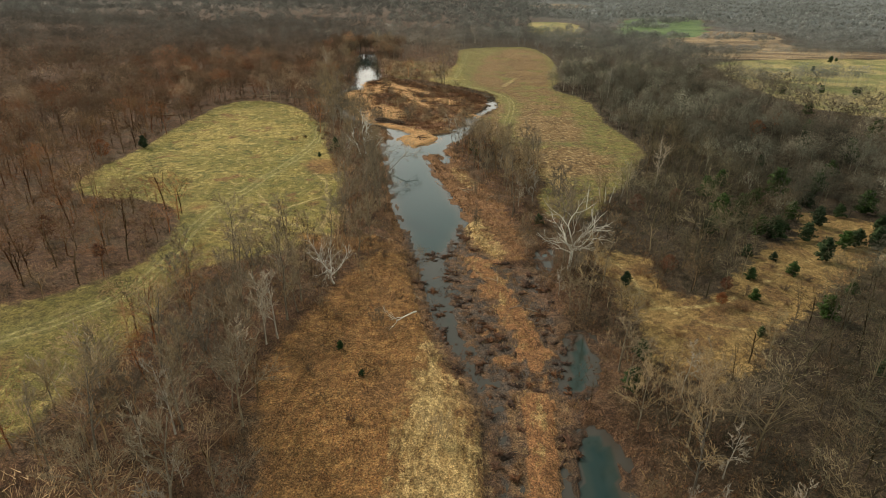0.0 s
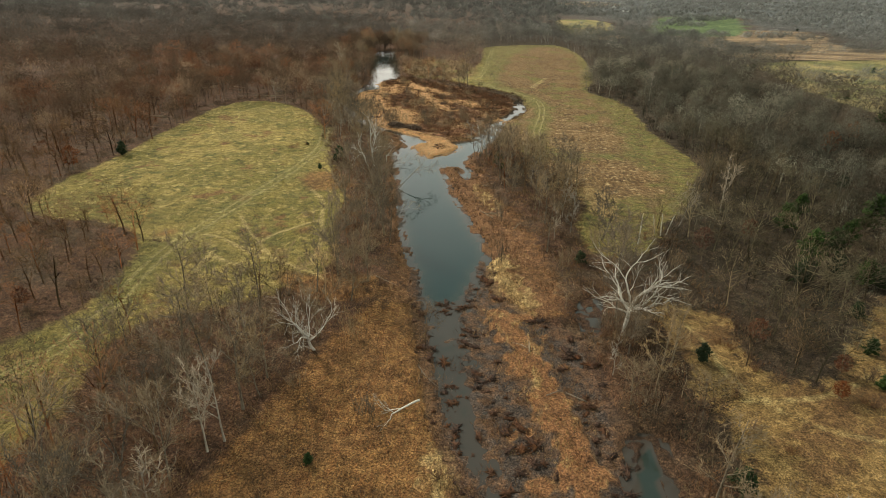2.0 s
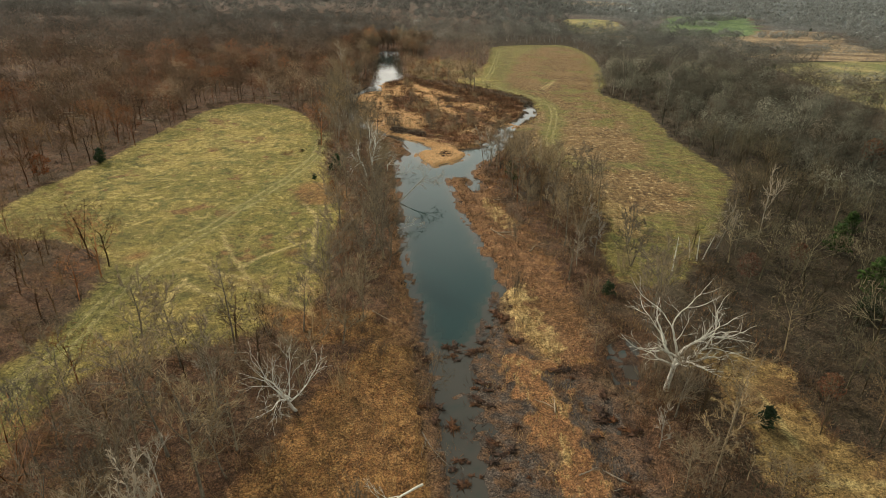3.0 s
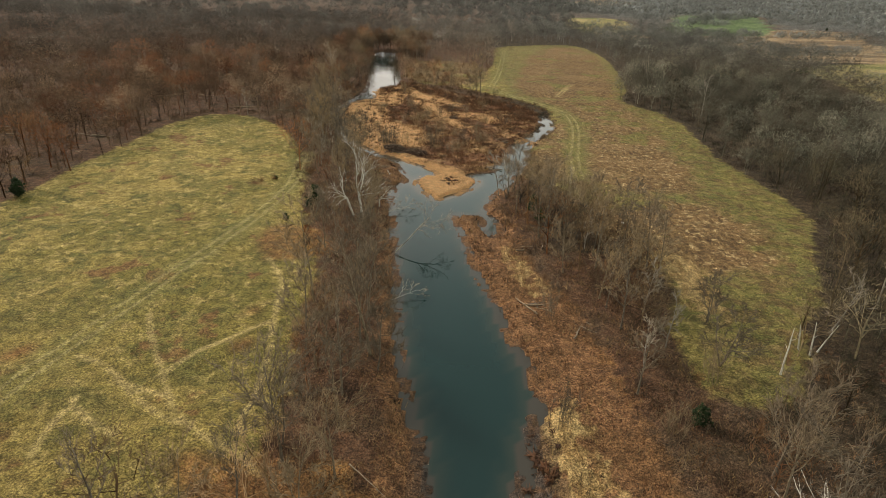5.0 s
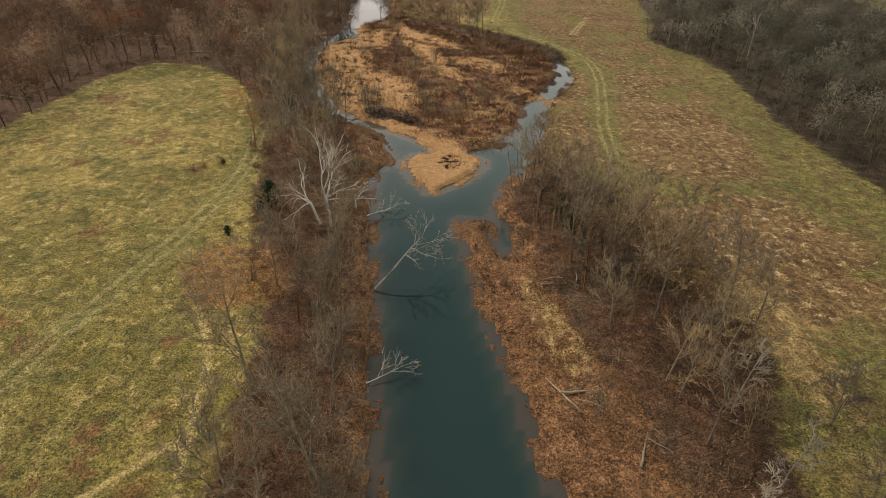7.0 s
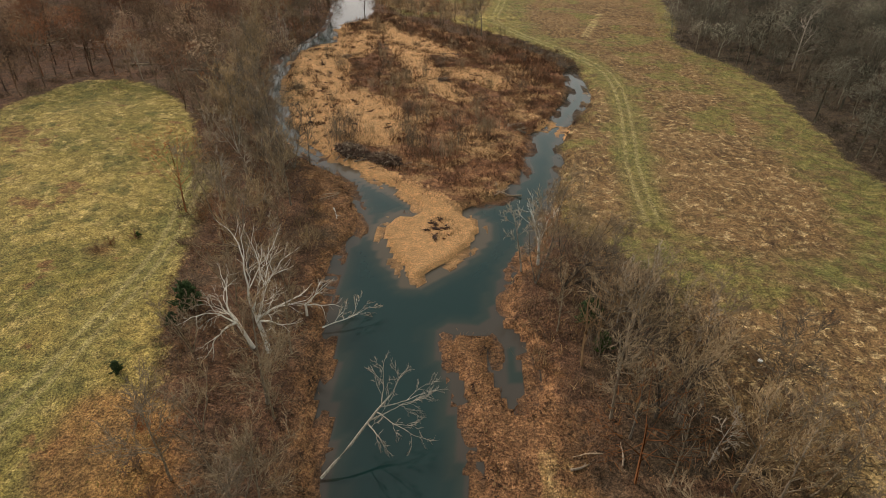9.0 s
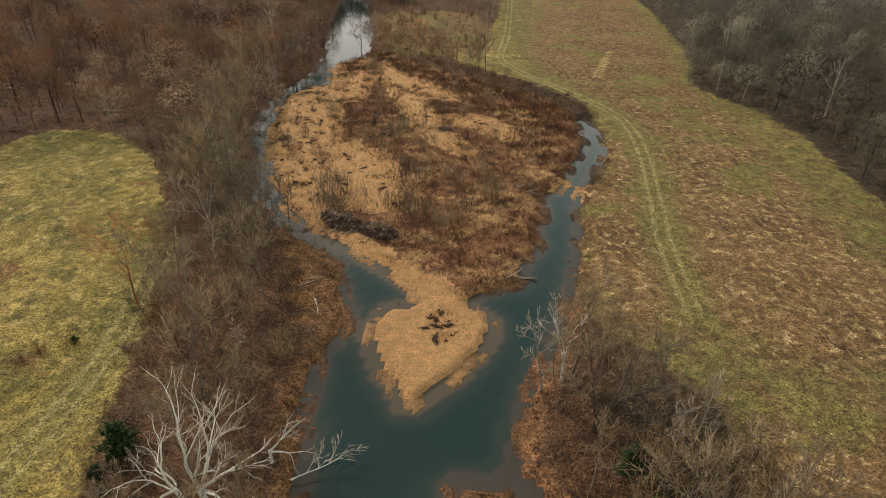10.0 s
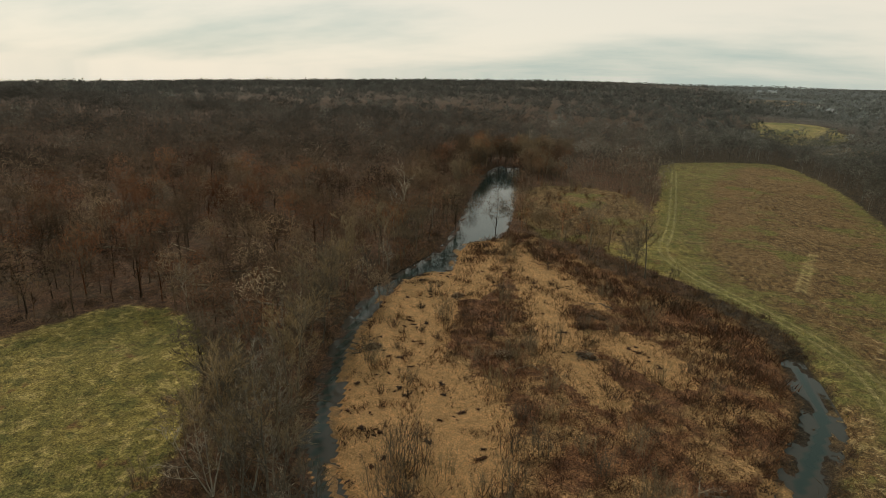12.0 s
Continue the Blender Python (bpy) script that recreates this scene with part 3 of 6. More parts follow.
M_GROUND = ground_material()
M_WATER = water_material()
M_BARK = bark_material("grey_brown_bark", (0.105, 0.080, 0.056), (0.30, 0.245, 0.175))
M_TWIG = bark_material("grey_brown_twigs", (0.125, 0.090, 0.055), (0.31, 0.23, 0.145), 0.3, 0.5)
M_DARK = bark_material("dark_grey_bark", (0.050, 0.038, 0.028), (0.125, 0.098, 0.070))
M_WHITE = bark_material("white_sycamore_bark", (0.50, 0.45, 0.37), (0.84, 0.80, 0.71), 0.8, 0.10)
M_PALE = bark_material("pale_grey_bark", (0.26, 0.22, 0.17), (0.50, 0.44, 0.36), 0.6, 0.25)
M_PALETWIG = bark_material("pale_twigs", (0.24, 0.19, 0.14), (0.42, 0.35, 0.27), 0.3, 0.25)
M_DRIFT = bark_material("weathered_driftwood", (0.16, 0.115, 0.08), (0.38, 0.30, 0.22), 0.6, 0.4)
M_STEM = bark_material("red_brown_stems", (0.105, 0.060, 0.036), (0.21, 0.125, 0.074), 0.5, 0.4)
M_PLANT = tinted_material("dry_plants")
M_WOODS = twig_material("bare_woodland")
M_WRACK = bark_material("dark_wet_leaf_wrack", (0.045, 0.025, 0.017), (0.110, 0.056, 0.033), 0.6, 0.3)
M_DEBRIS = bark_material("brown_flood_debris", (0.075, 0.042, 0.027), (0.175, 0.094, 0.053), 0.6, 0.3)
M_RUSSET = bark_material("russet_oak_leaves", (0.13, 0.045, 0.02), (0.25, 0.095, 0.04), 0.6, 0.25)
M_CEDAR = bark_material("dark_cedar_green", (0.018, 0.034, 0.011), (0.052, 0.082, 0.026), 0.7, 0.3)


# ---- mesh helpers ----
def mesh_from(name, verts, faces, mat, attrs=None, shade=False):
    me = bpy.data.meshes.new(name)
    v = np.asarray(verts, np.float32).reshape(-1, 3)
    if isinstance(faces, np.ndarray):
        n, k = faces.shape
        me.vertices.add(len(v)), me.loops.add(n * k), me.polygons.add(n)
        me.vertices.foreach_set("co", v.ravel())
        me.loops.foreach_set("vertex_index", faces.astype(np.int32).ravel())
        me.polygons.foreach_set("loop_start", np.arange(0, n * k, k, dtype=np.int32))
        me.update(calc_edges=True)
    else:
        me.from_pydata(v.tolist(), [], faces)
    for key, val in (attrs or {}).items():
        val = np.asarray(val, np.float32)
        if val.ndim == 1:
            me.attributes.new(key, "FLOAT", "POINT").data.foreach_set("value", val)
        else:
            at = me.attributes.new(key, "FLOAT_COLOR", "POINT")
            at.data.foreach_set("color", np.concatenate((val, np.ones((len(val), 1), np.float32)), 1).ravel())
    me.materials.append(mat)
    if shade:
        me.polygons.foreach_set("use_smooth", np.ones(len(me.polygons), bool))
    me.update()
    return me


def part(name, me, parent, label=""):
    ob = new(name, me)
    ob.parent = parent
    return tagged(ob, label)


# ---- ground ----
def axis(lo, hi, step, outer_lo, outer_hi, grow=1.09):
    mid = np.arange(lo, hi + step / 2, step)
    a, b, s = [], [], step
    x = lo
    while x > outer_lo:
        s *= grow
        x -= s
        a.append(x)
    s, x = step, hi
    while x < outer_hi:
        s *= grow
        x += s
        b.append(x)
    return np.array(a[::-1] + mid.tolist() + b)


def zone_stack(*vals):
    return np.stack([np.clip(v, -14, 14) for v in vals], -1)


def build_ground():
    gx, gy = axis(-54, 28, 0.56, -4400, 4400, 1.1), axis(42, 298, 0.62, -700, 4600, 1.1)
    X, Y = [v.ravel() for v in np.meshgrid(gx, gy)]
    d = water_distance(X, Y)
    Z = height(X, Y, d)
    fields = region([FIELD_WEST, FIELD_EAST, *BRUSHLAND], X, Y)
    sand = np.maximum(region([BAR], X, Y, 8, 1) + 0.15, region(SAND, X, Y, 8) + 1.5)
    tuss = region(TUSSOCK_BARS, X, Y, 8) + sstep(Y, 56, 64) * (1.3 * waves(X, Y, 6, 67) + 0.6 * waves(X, Y, 2.4, 68) - 0.7)
    shoal = np.minimum(region([SHOALS], X, Y, 8), -tuss)
    straw = np.maximum(region(STRAW, X, Y, 8), tuss)
    scrub = np.maximum(region(SCRUB + BENCH + PATCHES, X, Y), region([ISLAND], X, Y))
    scrub = np.maximum(scrub, np.where((Y < 192) & ((X < 13) | (Y > 104)), 0.8 + np.minimum(0, d + 1.0) * 1.2, -14))
    track, trail = np.full(X.shape, 30.0), np.full(X.shape, 30.0)
    for line in TRACKS:
        p = smooth(line, 2, False)
        m = (np.abs(X) < 110) & (Y > 30) & (Y < 470)
        track[m] = np.minimum(track[m], distance(p, X[m], Y[m], False))
    for line in TRAILS:
        m = (X > -64) & (X < 80) & (Y > 60) & (Y < 330)
        trail[m] = np.minimum(trail[m], distance(smooth(line, 2, False), X[m], Y[m], False))
    far = {"tan": region(TAN_FIELDS, X, Y, 14, 1), "green": region(GREEN_FIELDS, X, Y, 14, 1), "pale": region(PALE_FIELDS, X, Y, 14, 1)}
    r, c = len(gy), len(gx)
    i = (np.arange(r - 1)[:, None] * c + np.arange(c - 1)).ravel()
    quads = np.stack((i, i + 1, i + 1 + c, i + c), 1)
    # "far" weighs the canopy and haze grey put into distant ground
    attrs = {"zone_a": zone_stack(fields, region(BROOM + BRUSHLAND, X, Y), straw), "zone_b": zone_stack(sand, shoal, region(CLEARING, X, Y)),
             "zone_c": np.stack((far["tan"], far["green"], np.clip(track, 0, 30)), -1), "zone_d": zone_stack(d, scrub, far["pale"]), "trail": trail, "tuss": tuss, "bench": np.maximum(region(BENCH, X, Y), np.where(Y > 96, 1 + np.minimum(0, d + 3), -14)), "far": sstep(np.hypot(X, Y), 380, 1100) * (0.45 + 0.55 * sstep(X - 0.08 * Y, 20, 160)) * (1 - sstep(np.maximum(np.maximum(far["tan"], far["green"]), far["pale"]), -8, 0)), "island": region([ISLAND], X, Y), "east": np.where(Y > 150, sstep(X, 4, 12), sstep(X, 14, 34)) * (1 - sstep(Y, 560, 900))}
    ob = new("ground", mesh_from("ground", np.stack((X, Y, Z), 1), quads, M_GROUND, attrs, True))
    tagged(ob, "leaf-littered valley floor with tan pastures, gravel bars and wooded hill", "ground", kind="structure")


def build_water():
    gx, gy = np.arange(-66, 26, 0.8), np.arange(-40, 434, 0.8)
    X, Y = [v.ravel() for v in np.meshgrid(gx, gy)]
    d = water_distance(X, Y)
    low = np.maximum(d, region([SHOALS], X, Y, 8))
    depth = WATER_Z - height(X, Y, d)
    near_bar = region([BAR], X, Y, 12)
    depth = depth * (1 - 0.9 * np.exp(np.minimum(near_bar + 0.3, 0) / 0.5))
    r, c = len(gy), len(gx)
    i = (np.arange(r - 1)[:, None] * c + np.arange(c - 1)).ravel()
    quads = np.stack((i, i + 1, i + 1 + c, i + c), 1)
    quads = quads[(low[quads] > -1.2).any(1)]
    used, inv = np.unique(quads, return_inverse=True)
    v = np.stack((X, Y, np.full(X.shape, WATER_Z)), 1)[used]
    ob = new("water", mesh_from("water", v, inv.reshape(quads.shape), M_WATER, {"depth": depth[used], "sandy": np.exp(np.minimum(near_bar + 0.3, 0) / 0.6)[used]}, True))
    tagged(ob, "still teal-green creek water between leaf-strewn banks", "water", kind="structure")


build_ground()
build_water()


# ---- trees ----
class Shape:
    """Collects tubes and thin cones as vertices and triangles."""

    def __init__(self):
        self.v, self.f = [], []

    def tube(self, pts, radii, sides=5):
        base = len(self.v)
        for i, p in enumerate(pts):
            d = (pts[min(i + 1, len(pts) - 1)] - pts[max(i - 1, 0)]).normalized()
            u = d.orthogonal().normalized()
            w = d.cross(u)
            for k in range(sides):
                a = math.tau * k / sides
                self.v.append(p + (u * math.cos(a) + w * math.sin(a)) * radii[i])
        for i in range(len(pts) - 1):
            for k in range(sides):
                a, b = base + i * sides + k, base + i * sides + (k + 1) % sides
                self.f += [(a, b, b + sides), (a, b + sides, a + sides)]
        tip = base + (len(pts) - 1) * sides
        self.f += [(tip, tip + k, tip + k + 1) for k in range(1, sides - 1)]

    def spike(self, p, q, r, sides=3):
        base = len(self.v)
        d = (q - p).normalized()
        u = d.orthogonal().normalized()
        w = d.cross(u)
        for k in range(sides):
            a = math.tau * k / sides
            self.v.append(p + (u * math.cos(a) + w * math.sin(a)) * r)
        self.v.append(q)
        self.f += [(base + k, base + (k + 1) % sides, base + sides) for k in range(sides)]

    def blade(self, p, q, w, rng):
        base = len(self.v)
        side = (q - p).cross(Vector((rng.uniform(-1, 1), rng.uniform(-1, 1), rng.uniform(-1, 1)))).normalized() * w
        self.v += [p - side, p + side, q]
        self.f.append((base, base + 1, base + 2))

    def mesh(self, name, mat):
        return mesh_from(name, [tuple(p) for p in self.v], np.array(self.f), mat)


def bent(rng, p, d, length, n, wander, lift=0.0):
    """A wandering line of n steps from p along d."""
    out, d = [p], d.normalized()
    for _ in range(n):
        d = (d + Vector((rng.uniform(-1, 1), rng.uniform(-1, 1), rng.uniform(-1, 1) + lift)) * wander).normalized()
        out.append(out[-1] + d * (length / n))
    return out, d


def along(pts, s):
    s = max(0.0, min(0.999, s)) * (len(pts) - 1)
    i = int(s)
    return pts[i].lerp(pts[i + 1], s - i), (pts[i + 1] - pts[i]).normalized()


def swing(rng, d, angle):
    """d turned by about that angle to a random side."""
    side = d.orthogonal().normalized()
    side.rotate(Matrix.Rotation(rng.uniform(0, math.tau), 3, d))
    return (d * math.cos(angle) + side * math.sin(angle)).normalized()


def grow(rng, wood, twigs, h, spread=0.5, stems=1, limbs=9, boughs=5, sprays=7, lean=0.0, bole=0.3, girth=1.0, thin=0.031, wander=0.22, splay=(0.2, 0.45)):
    """A bare broadleaf tree: trunk and limbs into wood, fine branching into twigs."""
    for s in range(stems):
        tilt = rng.uniform(*splay) if stems > 1 else lean
        a = math.tau * (s + rng.random() * 0.5) / stems
        d0 = Vector((math.sin(tilt) * math.cos(a), math.sin(tilt) * math.sin(a), math.cos(tilt)))
        hh = h * (rng.uniform(0.8, 1.0) if stems > 1 else 1.0)
        r0 = hh * 0.0115 * girth * (0.75 if stems > 1 else 1)
        trunk, _ = bent(rng, Vector((0, 0, -0.3)), d0, hh * 0.92, 7, wander * 0.45, 0.15)
        wood.tube(trunk, [r0 * (1.35 if i == 0 else 1 - 0.80 * i / 7) for i in range(8)], 6)
        for k in range(limbs):
            f = bole + (0.97 - bole) * (k + rng.random()) / limbs
            p, d = along(trunk, f)
            ld = swing(rng, d, rng.uniform(0.55, 1.0) * (1.25 - 0.5 * f))
            ll = hh * spread * (1.15 - 0.75 * abs(f - bole - 0.15)) * rng.uniform(0.65, 1.1)
            limb, _ = bent(rng, p, ld, ll, 4, wander, 0.35)
            r = r0 * (1 - 0.8 * f) * 0.62
            wood.tube(limb, [r, r * 0.8, r * 0.58, r * 0.38, r * 0.16], 3)
            for b in range(boughs):
                g = 0.22 + 0.78 * (b + rng.random()) / boughs
                p2, d2 = along(limb, g)
                bd = swing(rng, d2, rng.uniform(0.4, 0.95))
                bl = ll * 0.5 * (1.15 - 0.6 * g) * rng.uniform(0.7, 1.2)
                bough, _ = bent(rng, p2, bd, bl, 2, wander * 1.2, 0.3)
                rb = max(r * (1 - 0.75 * g) * 0.55, thin * 1.3)
                wood.spike(p2, bough[1], rb)
                wood.spike(bough[1].lerp(p2, 0.15), bough[2], rb * 0.7)
                for q in range(sprays):
                    e = (q + rng.random()) / sprays
                    p3, d3 = along(bough, e)
                    td = swing(rng, d3, rng.uniform(0.25, 0.85))
                    td.z += 0.15
                    tl = bl * rng.uniform(0.35, 0.75)
                    mid = p3 + td * tl
                    twigs.spike(p3, mid, thin)
                    for j in range(2):
                        p4 = p3.lerp(mid, 0.3 + 0.35 * j)
                        twigs.blade(p4, p4 + swing(rng, td.normalized(), rng.uniform(0.4, 0.8)) * tl * 0.6, thin * 0.8, rng)


def bare_tree(seed, label, bark=None, fine=None, name="bare_tree", **how):
    rng = random.Random(seed)
    wood, twigs = Shape(), Shape()
    grow(rng, wood, twigs, **how)
    ob = tagged(new(name), label, "tree", "bare trees of the valley")
    part("trunk", wood.mesh("trunk", bark or M_BARK), ob)
    part("crown", twigs.mesh("crown", fine or M_TWIG), ob)
    return ob


def ground_z(x, y):
    return float(height(np.array([float(x)]), np.array([float(y)]))[0])


def stand(ob, x, y, turn=0.0, size=1.0, sink=0.0):
    ob.matrix_basis = pose(x, y, ground_z(x, y) - sink, 0, 0, turn) @ Matrix.Diagonal((size, size, size, 1))
    return ob


OPEN = [FIELD_WEST, FIELD_EAST, *CLEARING, *SCRUB, *BENCH, *BRUSHLAND, SHOALS, ISLAND, BAR]
FAR_OPEN = TAN_FIELDS + GREEN_FIELDS + PALE_FIELDS


def scatter(x0, x1, y0, y1, gap, seed):
    """Jittered grid of places."""
    r = np.random.RandomState(seed)
    gx, gy = np.arange(x0, x1, gap), np.arange(y0, y1, gap)
    X, Y = np.meshgrid(gx, gy)
    X = X + r.uniform(-0.48, 0.48, X.shape) * gap + (np.arange(len(gy)) % 2)[:, None] * gap * 0.5
    Y = Y + r.uniform(-0.48, 0.48, Y.shape) * gap
    return X.ravel(), Y.ravel(), r


def wooded(x, y):
    """How far inside the woods a place lies, in metres (negative in the open)."""
    d = -region(OPEN, x, y, 12)
    d = np.minimum(d, -water_distance(x, y) - 0.3)
    d = np.minimum(d, -region(FAR_OPEN, x, y, 12, 1))
    return d


def thin_spot(x, y):
    """The open, sparsely grown ground at the south end of the east field."""
    return (x > 15) & (x < 41) & (y > 98) & (y < 123) & (x * 7.31 % 1 < 0.68)


VARIANTS = [
    bare_tree(11, "tall grey-brown bare tree on the creek bank", h=14, spread=0.34, limbs=11, boughs=5, sprays=7),
    bare_tree(12, "broad bare tree with a rounded grey-brown crown", h=12, spread=0.46, limbs=10, boughs=6, sprays=7, bole=0.25),
    bare_tree(13, "slender bare tree with upright grey branches", h=13, spread=0.24, limbs=12, boughs=4, sprays=6, wander=0.12),
    bare_tree(14, "forked bare tree with several brown stems", h=11, spread=0.36, stems=3, limbs=6, boughs=4, sprays=6),
    bare_tree(15, "crooked bare tree with long brown limbs", h=10, spread=0.50, limbs=8, boughs=6, sprays=8, wander=0.28, lean=0.15),
    bare_tree(16, "young bare tree with a pale thin stem", M_PALE, M_PALETWIG, h=7.5, spread=0.28, limbs=9, boughs=4, sprays=6, bole=0.2),
    bare_tree(17, "bare tree with a dense brown twiggy crown", h=11.5, spread=0.42, limbs=11, boughs=6, sprays=9, bole=0.22)]


def near_trees():
    x, y, r = scatter(-52, 62, 38, 300, 5.0, 3)
    keep = (wooded(x, y) > np.where((y > 150) & (y < 200), 1.8, 0.2)) & (x > -48) & (x < 34) & ~((x > 4) & (y > 188)) & (r.uniform(0, 1, len(x)) < np.where((y > 104) & (y < 200) & (x < 4), 0.72, 0.9))
    x, y = x[keep], y[keep]
    # the fringe of the west arm and the quiet water
    fx, fy, _ = scatter(-75, -28, 205, 440, 3.4, 4)
    d = water_distance(fx, fy)
    keep = (wooded(fx, fy) > 0.1) & (d > -7) & (d < -1.0) & ~((fy > 272) & (fy < 405) & ((fx > -47) | (fx * 7.3 % 1 < 0.6)))
    fx, fy = fx[keep], fy[keep]
    pick = np.argsort(r.uniform(0, 1, len(fx)) - 0.6 * (fy > 395))[:72]
    x, y = np.concatenate((x, fx[pick])), np.concatenate((y, fy[pick]))
    # tall trees leaning along the west arm
    line = smooth([(-25.7, 203), (-33.4, 209.6), (-37.8, 216), (-41.8, 227), (-45.5, 238), (-48, 249), (-49.6, 260), (-48.5, 272), (-46, 286)], 2, False)
    s = np.linspace(0.02, 0.98, 15) * (len(line) - 1)
    i = s.astype(int)
    p = line[i] + (line[np.minimum(i + 1, len(line) - 1)] - line[i]) * (s - i)[:, None]
    x, y = np.concatenate((x, p[:, 0] - r.uniform(2.6, 5.0, 15))), np.concatenate((y, p[:, 1] - r.uniform(-1, 1, 15)))
    first = set()
    for i in range(len(x)):
        k = int(r.choice(7, p=(0.2, 0.16, 0.16, 0.12, 0.1, 0.14, 0.12)))
        if thin_spot(x[i], y[i]):
            continue
        ob = VARIANTS[k] if k not in first else copy_thing(VARIANTS[k], Matrix())
        first.add(k)
        stand(ob, x[i], y[i], r.uniform(0, 360), r.uniform(0.62, 1.05), 0.1)
    return x, y


NEAR = near_trees()


# ---- the rest of the woods: one joined mesh ----
def scrap(s, rng, mid, rx, rz, length, width, up=-0.35):
    """A spray of twigs lying along the rounded outside of a crown."""
    u, a = rng.uniform(up, 1.0), rng.uniform(0, math.tau)
    flat = math.sqrt(1 - u * u)
    n = Vector((math.cos(a) * flat, math.sin(a) * flat, u))
    k = rng.uniform(0.62, 1.04)
    p = mid + Vector((n.x * rx, n.y * rx, n.z * rz)) * k
    d = n.orthogonal().normalized()
    d.rotate(Matrix.Rotation(rng.uniform(0, math.tau), 3, n))
    d = (d + n * rng.uniform(-0.1, 0.5)).normalized() * length * rng.uniform(0.6, 1.2)
    side = d.cross(n + Vector((rng.uniform(-0.6, 0.6), rng.uniform(-0.6, 0.6), 0))).normalized() * width
    base = len(s.v)
    s.v += [p - d * 0.5 - side, p - d * 0.5 + side, p + d * 0.5]
    s.f.append((base, base + 1, base + 2))


def low_tree(seed, h, spread, limbs, sprays, scraps, length, width):
    """A light tree for distant woods: trunk, limbs and a haze of twigs filling a rounded crown."""
    rng = random.Random(seed)
    s = Shape()
    trunk, _ = bent(rng, Vector((0, 0, -0.4)), Vector((0, 0, 1)), h * 0.9, 3, 0.06)
    s.spike(trunk[0], trunk[2], h * 0.008)
    mid = Vector((0, 0, h * 0.66))
    for k in range(limbs):
        f = 0.3 + 0.6 * (k + rng.random()) / limbs
        p, d = along(trunk, f)
        a, up = math.tau * (k * 0.382 + rng.random() * 0.2), rng.uniform(-0.25, 0.95)
        flat = math.sqrt(1 - min(0.95, abs(up)) ** 2)
        q = mid + Vector((math.cos(a) * flat * h * spread, math.sin(a) * flat * h * spread, up * h * 0.33)) * rng.uniform(0.75, 1.05)
        s.blade(p, q, h * 0.005, rng)
        for b in range(sprays):
            p2 = p.lerp(q, 0.4 + 0.6 * (b + rng.random()) / sprays)
            d2 = (p2 - mid).normalized() + Vector((rng.uniform(-0.7, 0.7), rng.uniform(-0.7, 0.7), rng.uniform(-0.3, 0.7)))
            s.blade(p2, p2 + d2.normalized() * length * rng.uniform(0.6, 1.2), width * 0.45, rng)
    for k in range(scraps):
        scrap(s, rng, mid, h * spread, h * 0.34, length, width)
    return np.array([tuple(v) for v in s.v]), np.array(s.f)


def bushy_tree(seed, h, spread, twigs, scraps, fine=0.024):
    """A fuller tree for the nearer woods: leaders, limbs and a shell of fine twigs."""
    rng = random.Random(seed)
    s = Shape()
    trunk, _ = bent(rng, Vector((0, 0, -0.4)), Vector((0, 0, 1)), h * 0.62, 3, 0.09)
    s.tube(trunk, [h * 0.013, h * 0.011, h * 0.009, h * 0.006], 3)
    ends = []
    for k in range(9):
        p, d = along(trunk, 0.4 + 0.6 * (k + rng.random()) / 9)
        a, up = math.tau * (k * 0.382 + rng.random() * 0.25), rng.uniform(0.0, 0.98)
        flat = math.sqrt(1 - up * up)
        q = Vector((math.cos(a) * flat * h * spread, math.sin(a) * flat * h * spread, h * 0.60 + up * h * 0.36)) * rng.uniform(0.85, 1.05)
        knee = p.lerp(q, 0.5) + Vector((rng.uniform(-1, 1), rng.uniform(-1, 1), rng.uniform(-1, 0.3))) * h * 0.03
        s.spike(p, knee, h * 0.006)
        s.spike(knee.lerp(p, 0.1), q, h * 0.0042)
        ends.append((knee, q))
    for k in range(twigs):
        p, q = ends[k % len(ends)]
        f = 0.1 + 0.95 * rng.random() ** 0.7
        p2 = p.lerp(q, f) + Vector((rng.gauss(0, 1), rng.gauss(0, 1), rng.gauss(0, 0.7))) * h * 0.045
        d2 = (p2 - Vector((0, 0, h * 0.5))).normalized() + Vector((rng.uniform(-0.8, 0.8), rng.uniform(-0.8, 0.8), rng.uniform(-0.4, 0.7)))
        s.blade(p2, p2 + d2.normalized() * h * 0.085 * rng.uniform(0.6, 1.3), fine, rng)
    for k in range(scraps):
        scrap(s, rng, Vector((0, 0, h * 0.66)), h * spread, h * 0.33, h * 0.10, fine * 2.0, -0.5)
    return np.array([tuple(v) for v in s.v]), np.array(s.f)


def outward(tv, tf):
    """Crown normals for a template: faces turned outwards, shading rounded like the crown."""
    top = tv[:, 2].max()
    n = (tv - (0, 0, top * 0.55)) * (1.0, 1.0, 0.8) + (0, 0, top * 0.26)
    n[:, 2] = np.maximum(n[:, 2], 0.25 * np.hypot(n[:, 0], n[:, 1]) + 0.02)
    n /= np.linalg.norm(n, axis=1)[:, None] + 1e-6
    a, b, c = tv[tf[:, 0]], tv[tf[:, 1]], tv[tf[:, 2]]
    wrong = (np.cross(b - a, c - a) * n[tf].mean(1)).sum(1) < 0
    tf = tf.copy()
    tf[wrong] = tf[wrong][:, ::-1]
    return n, tf


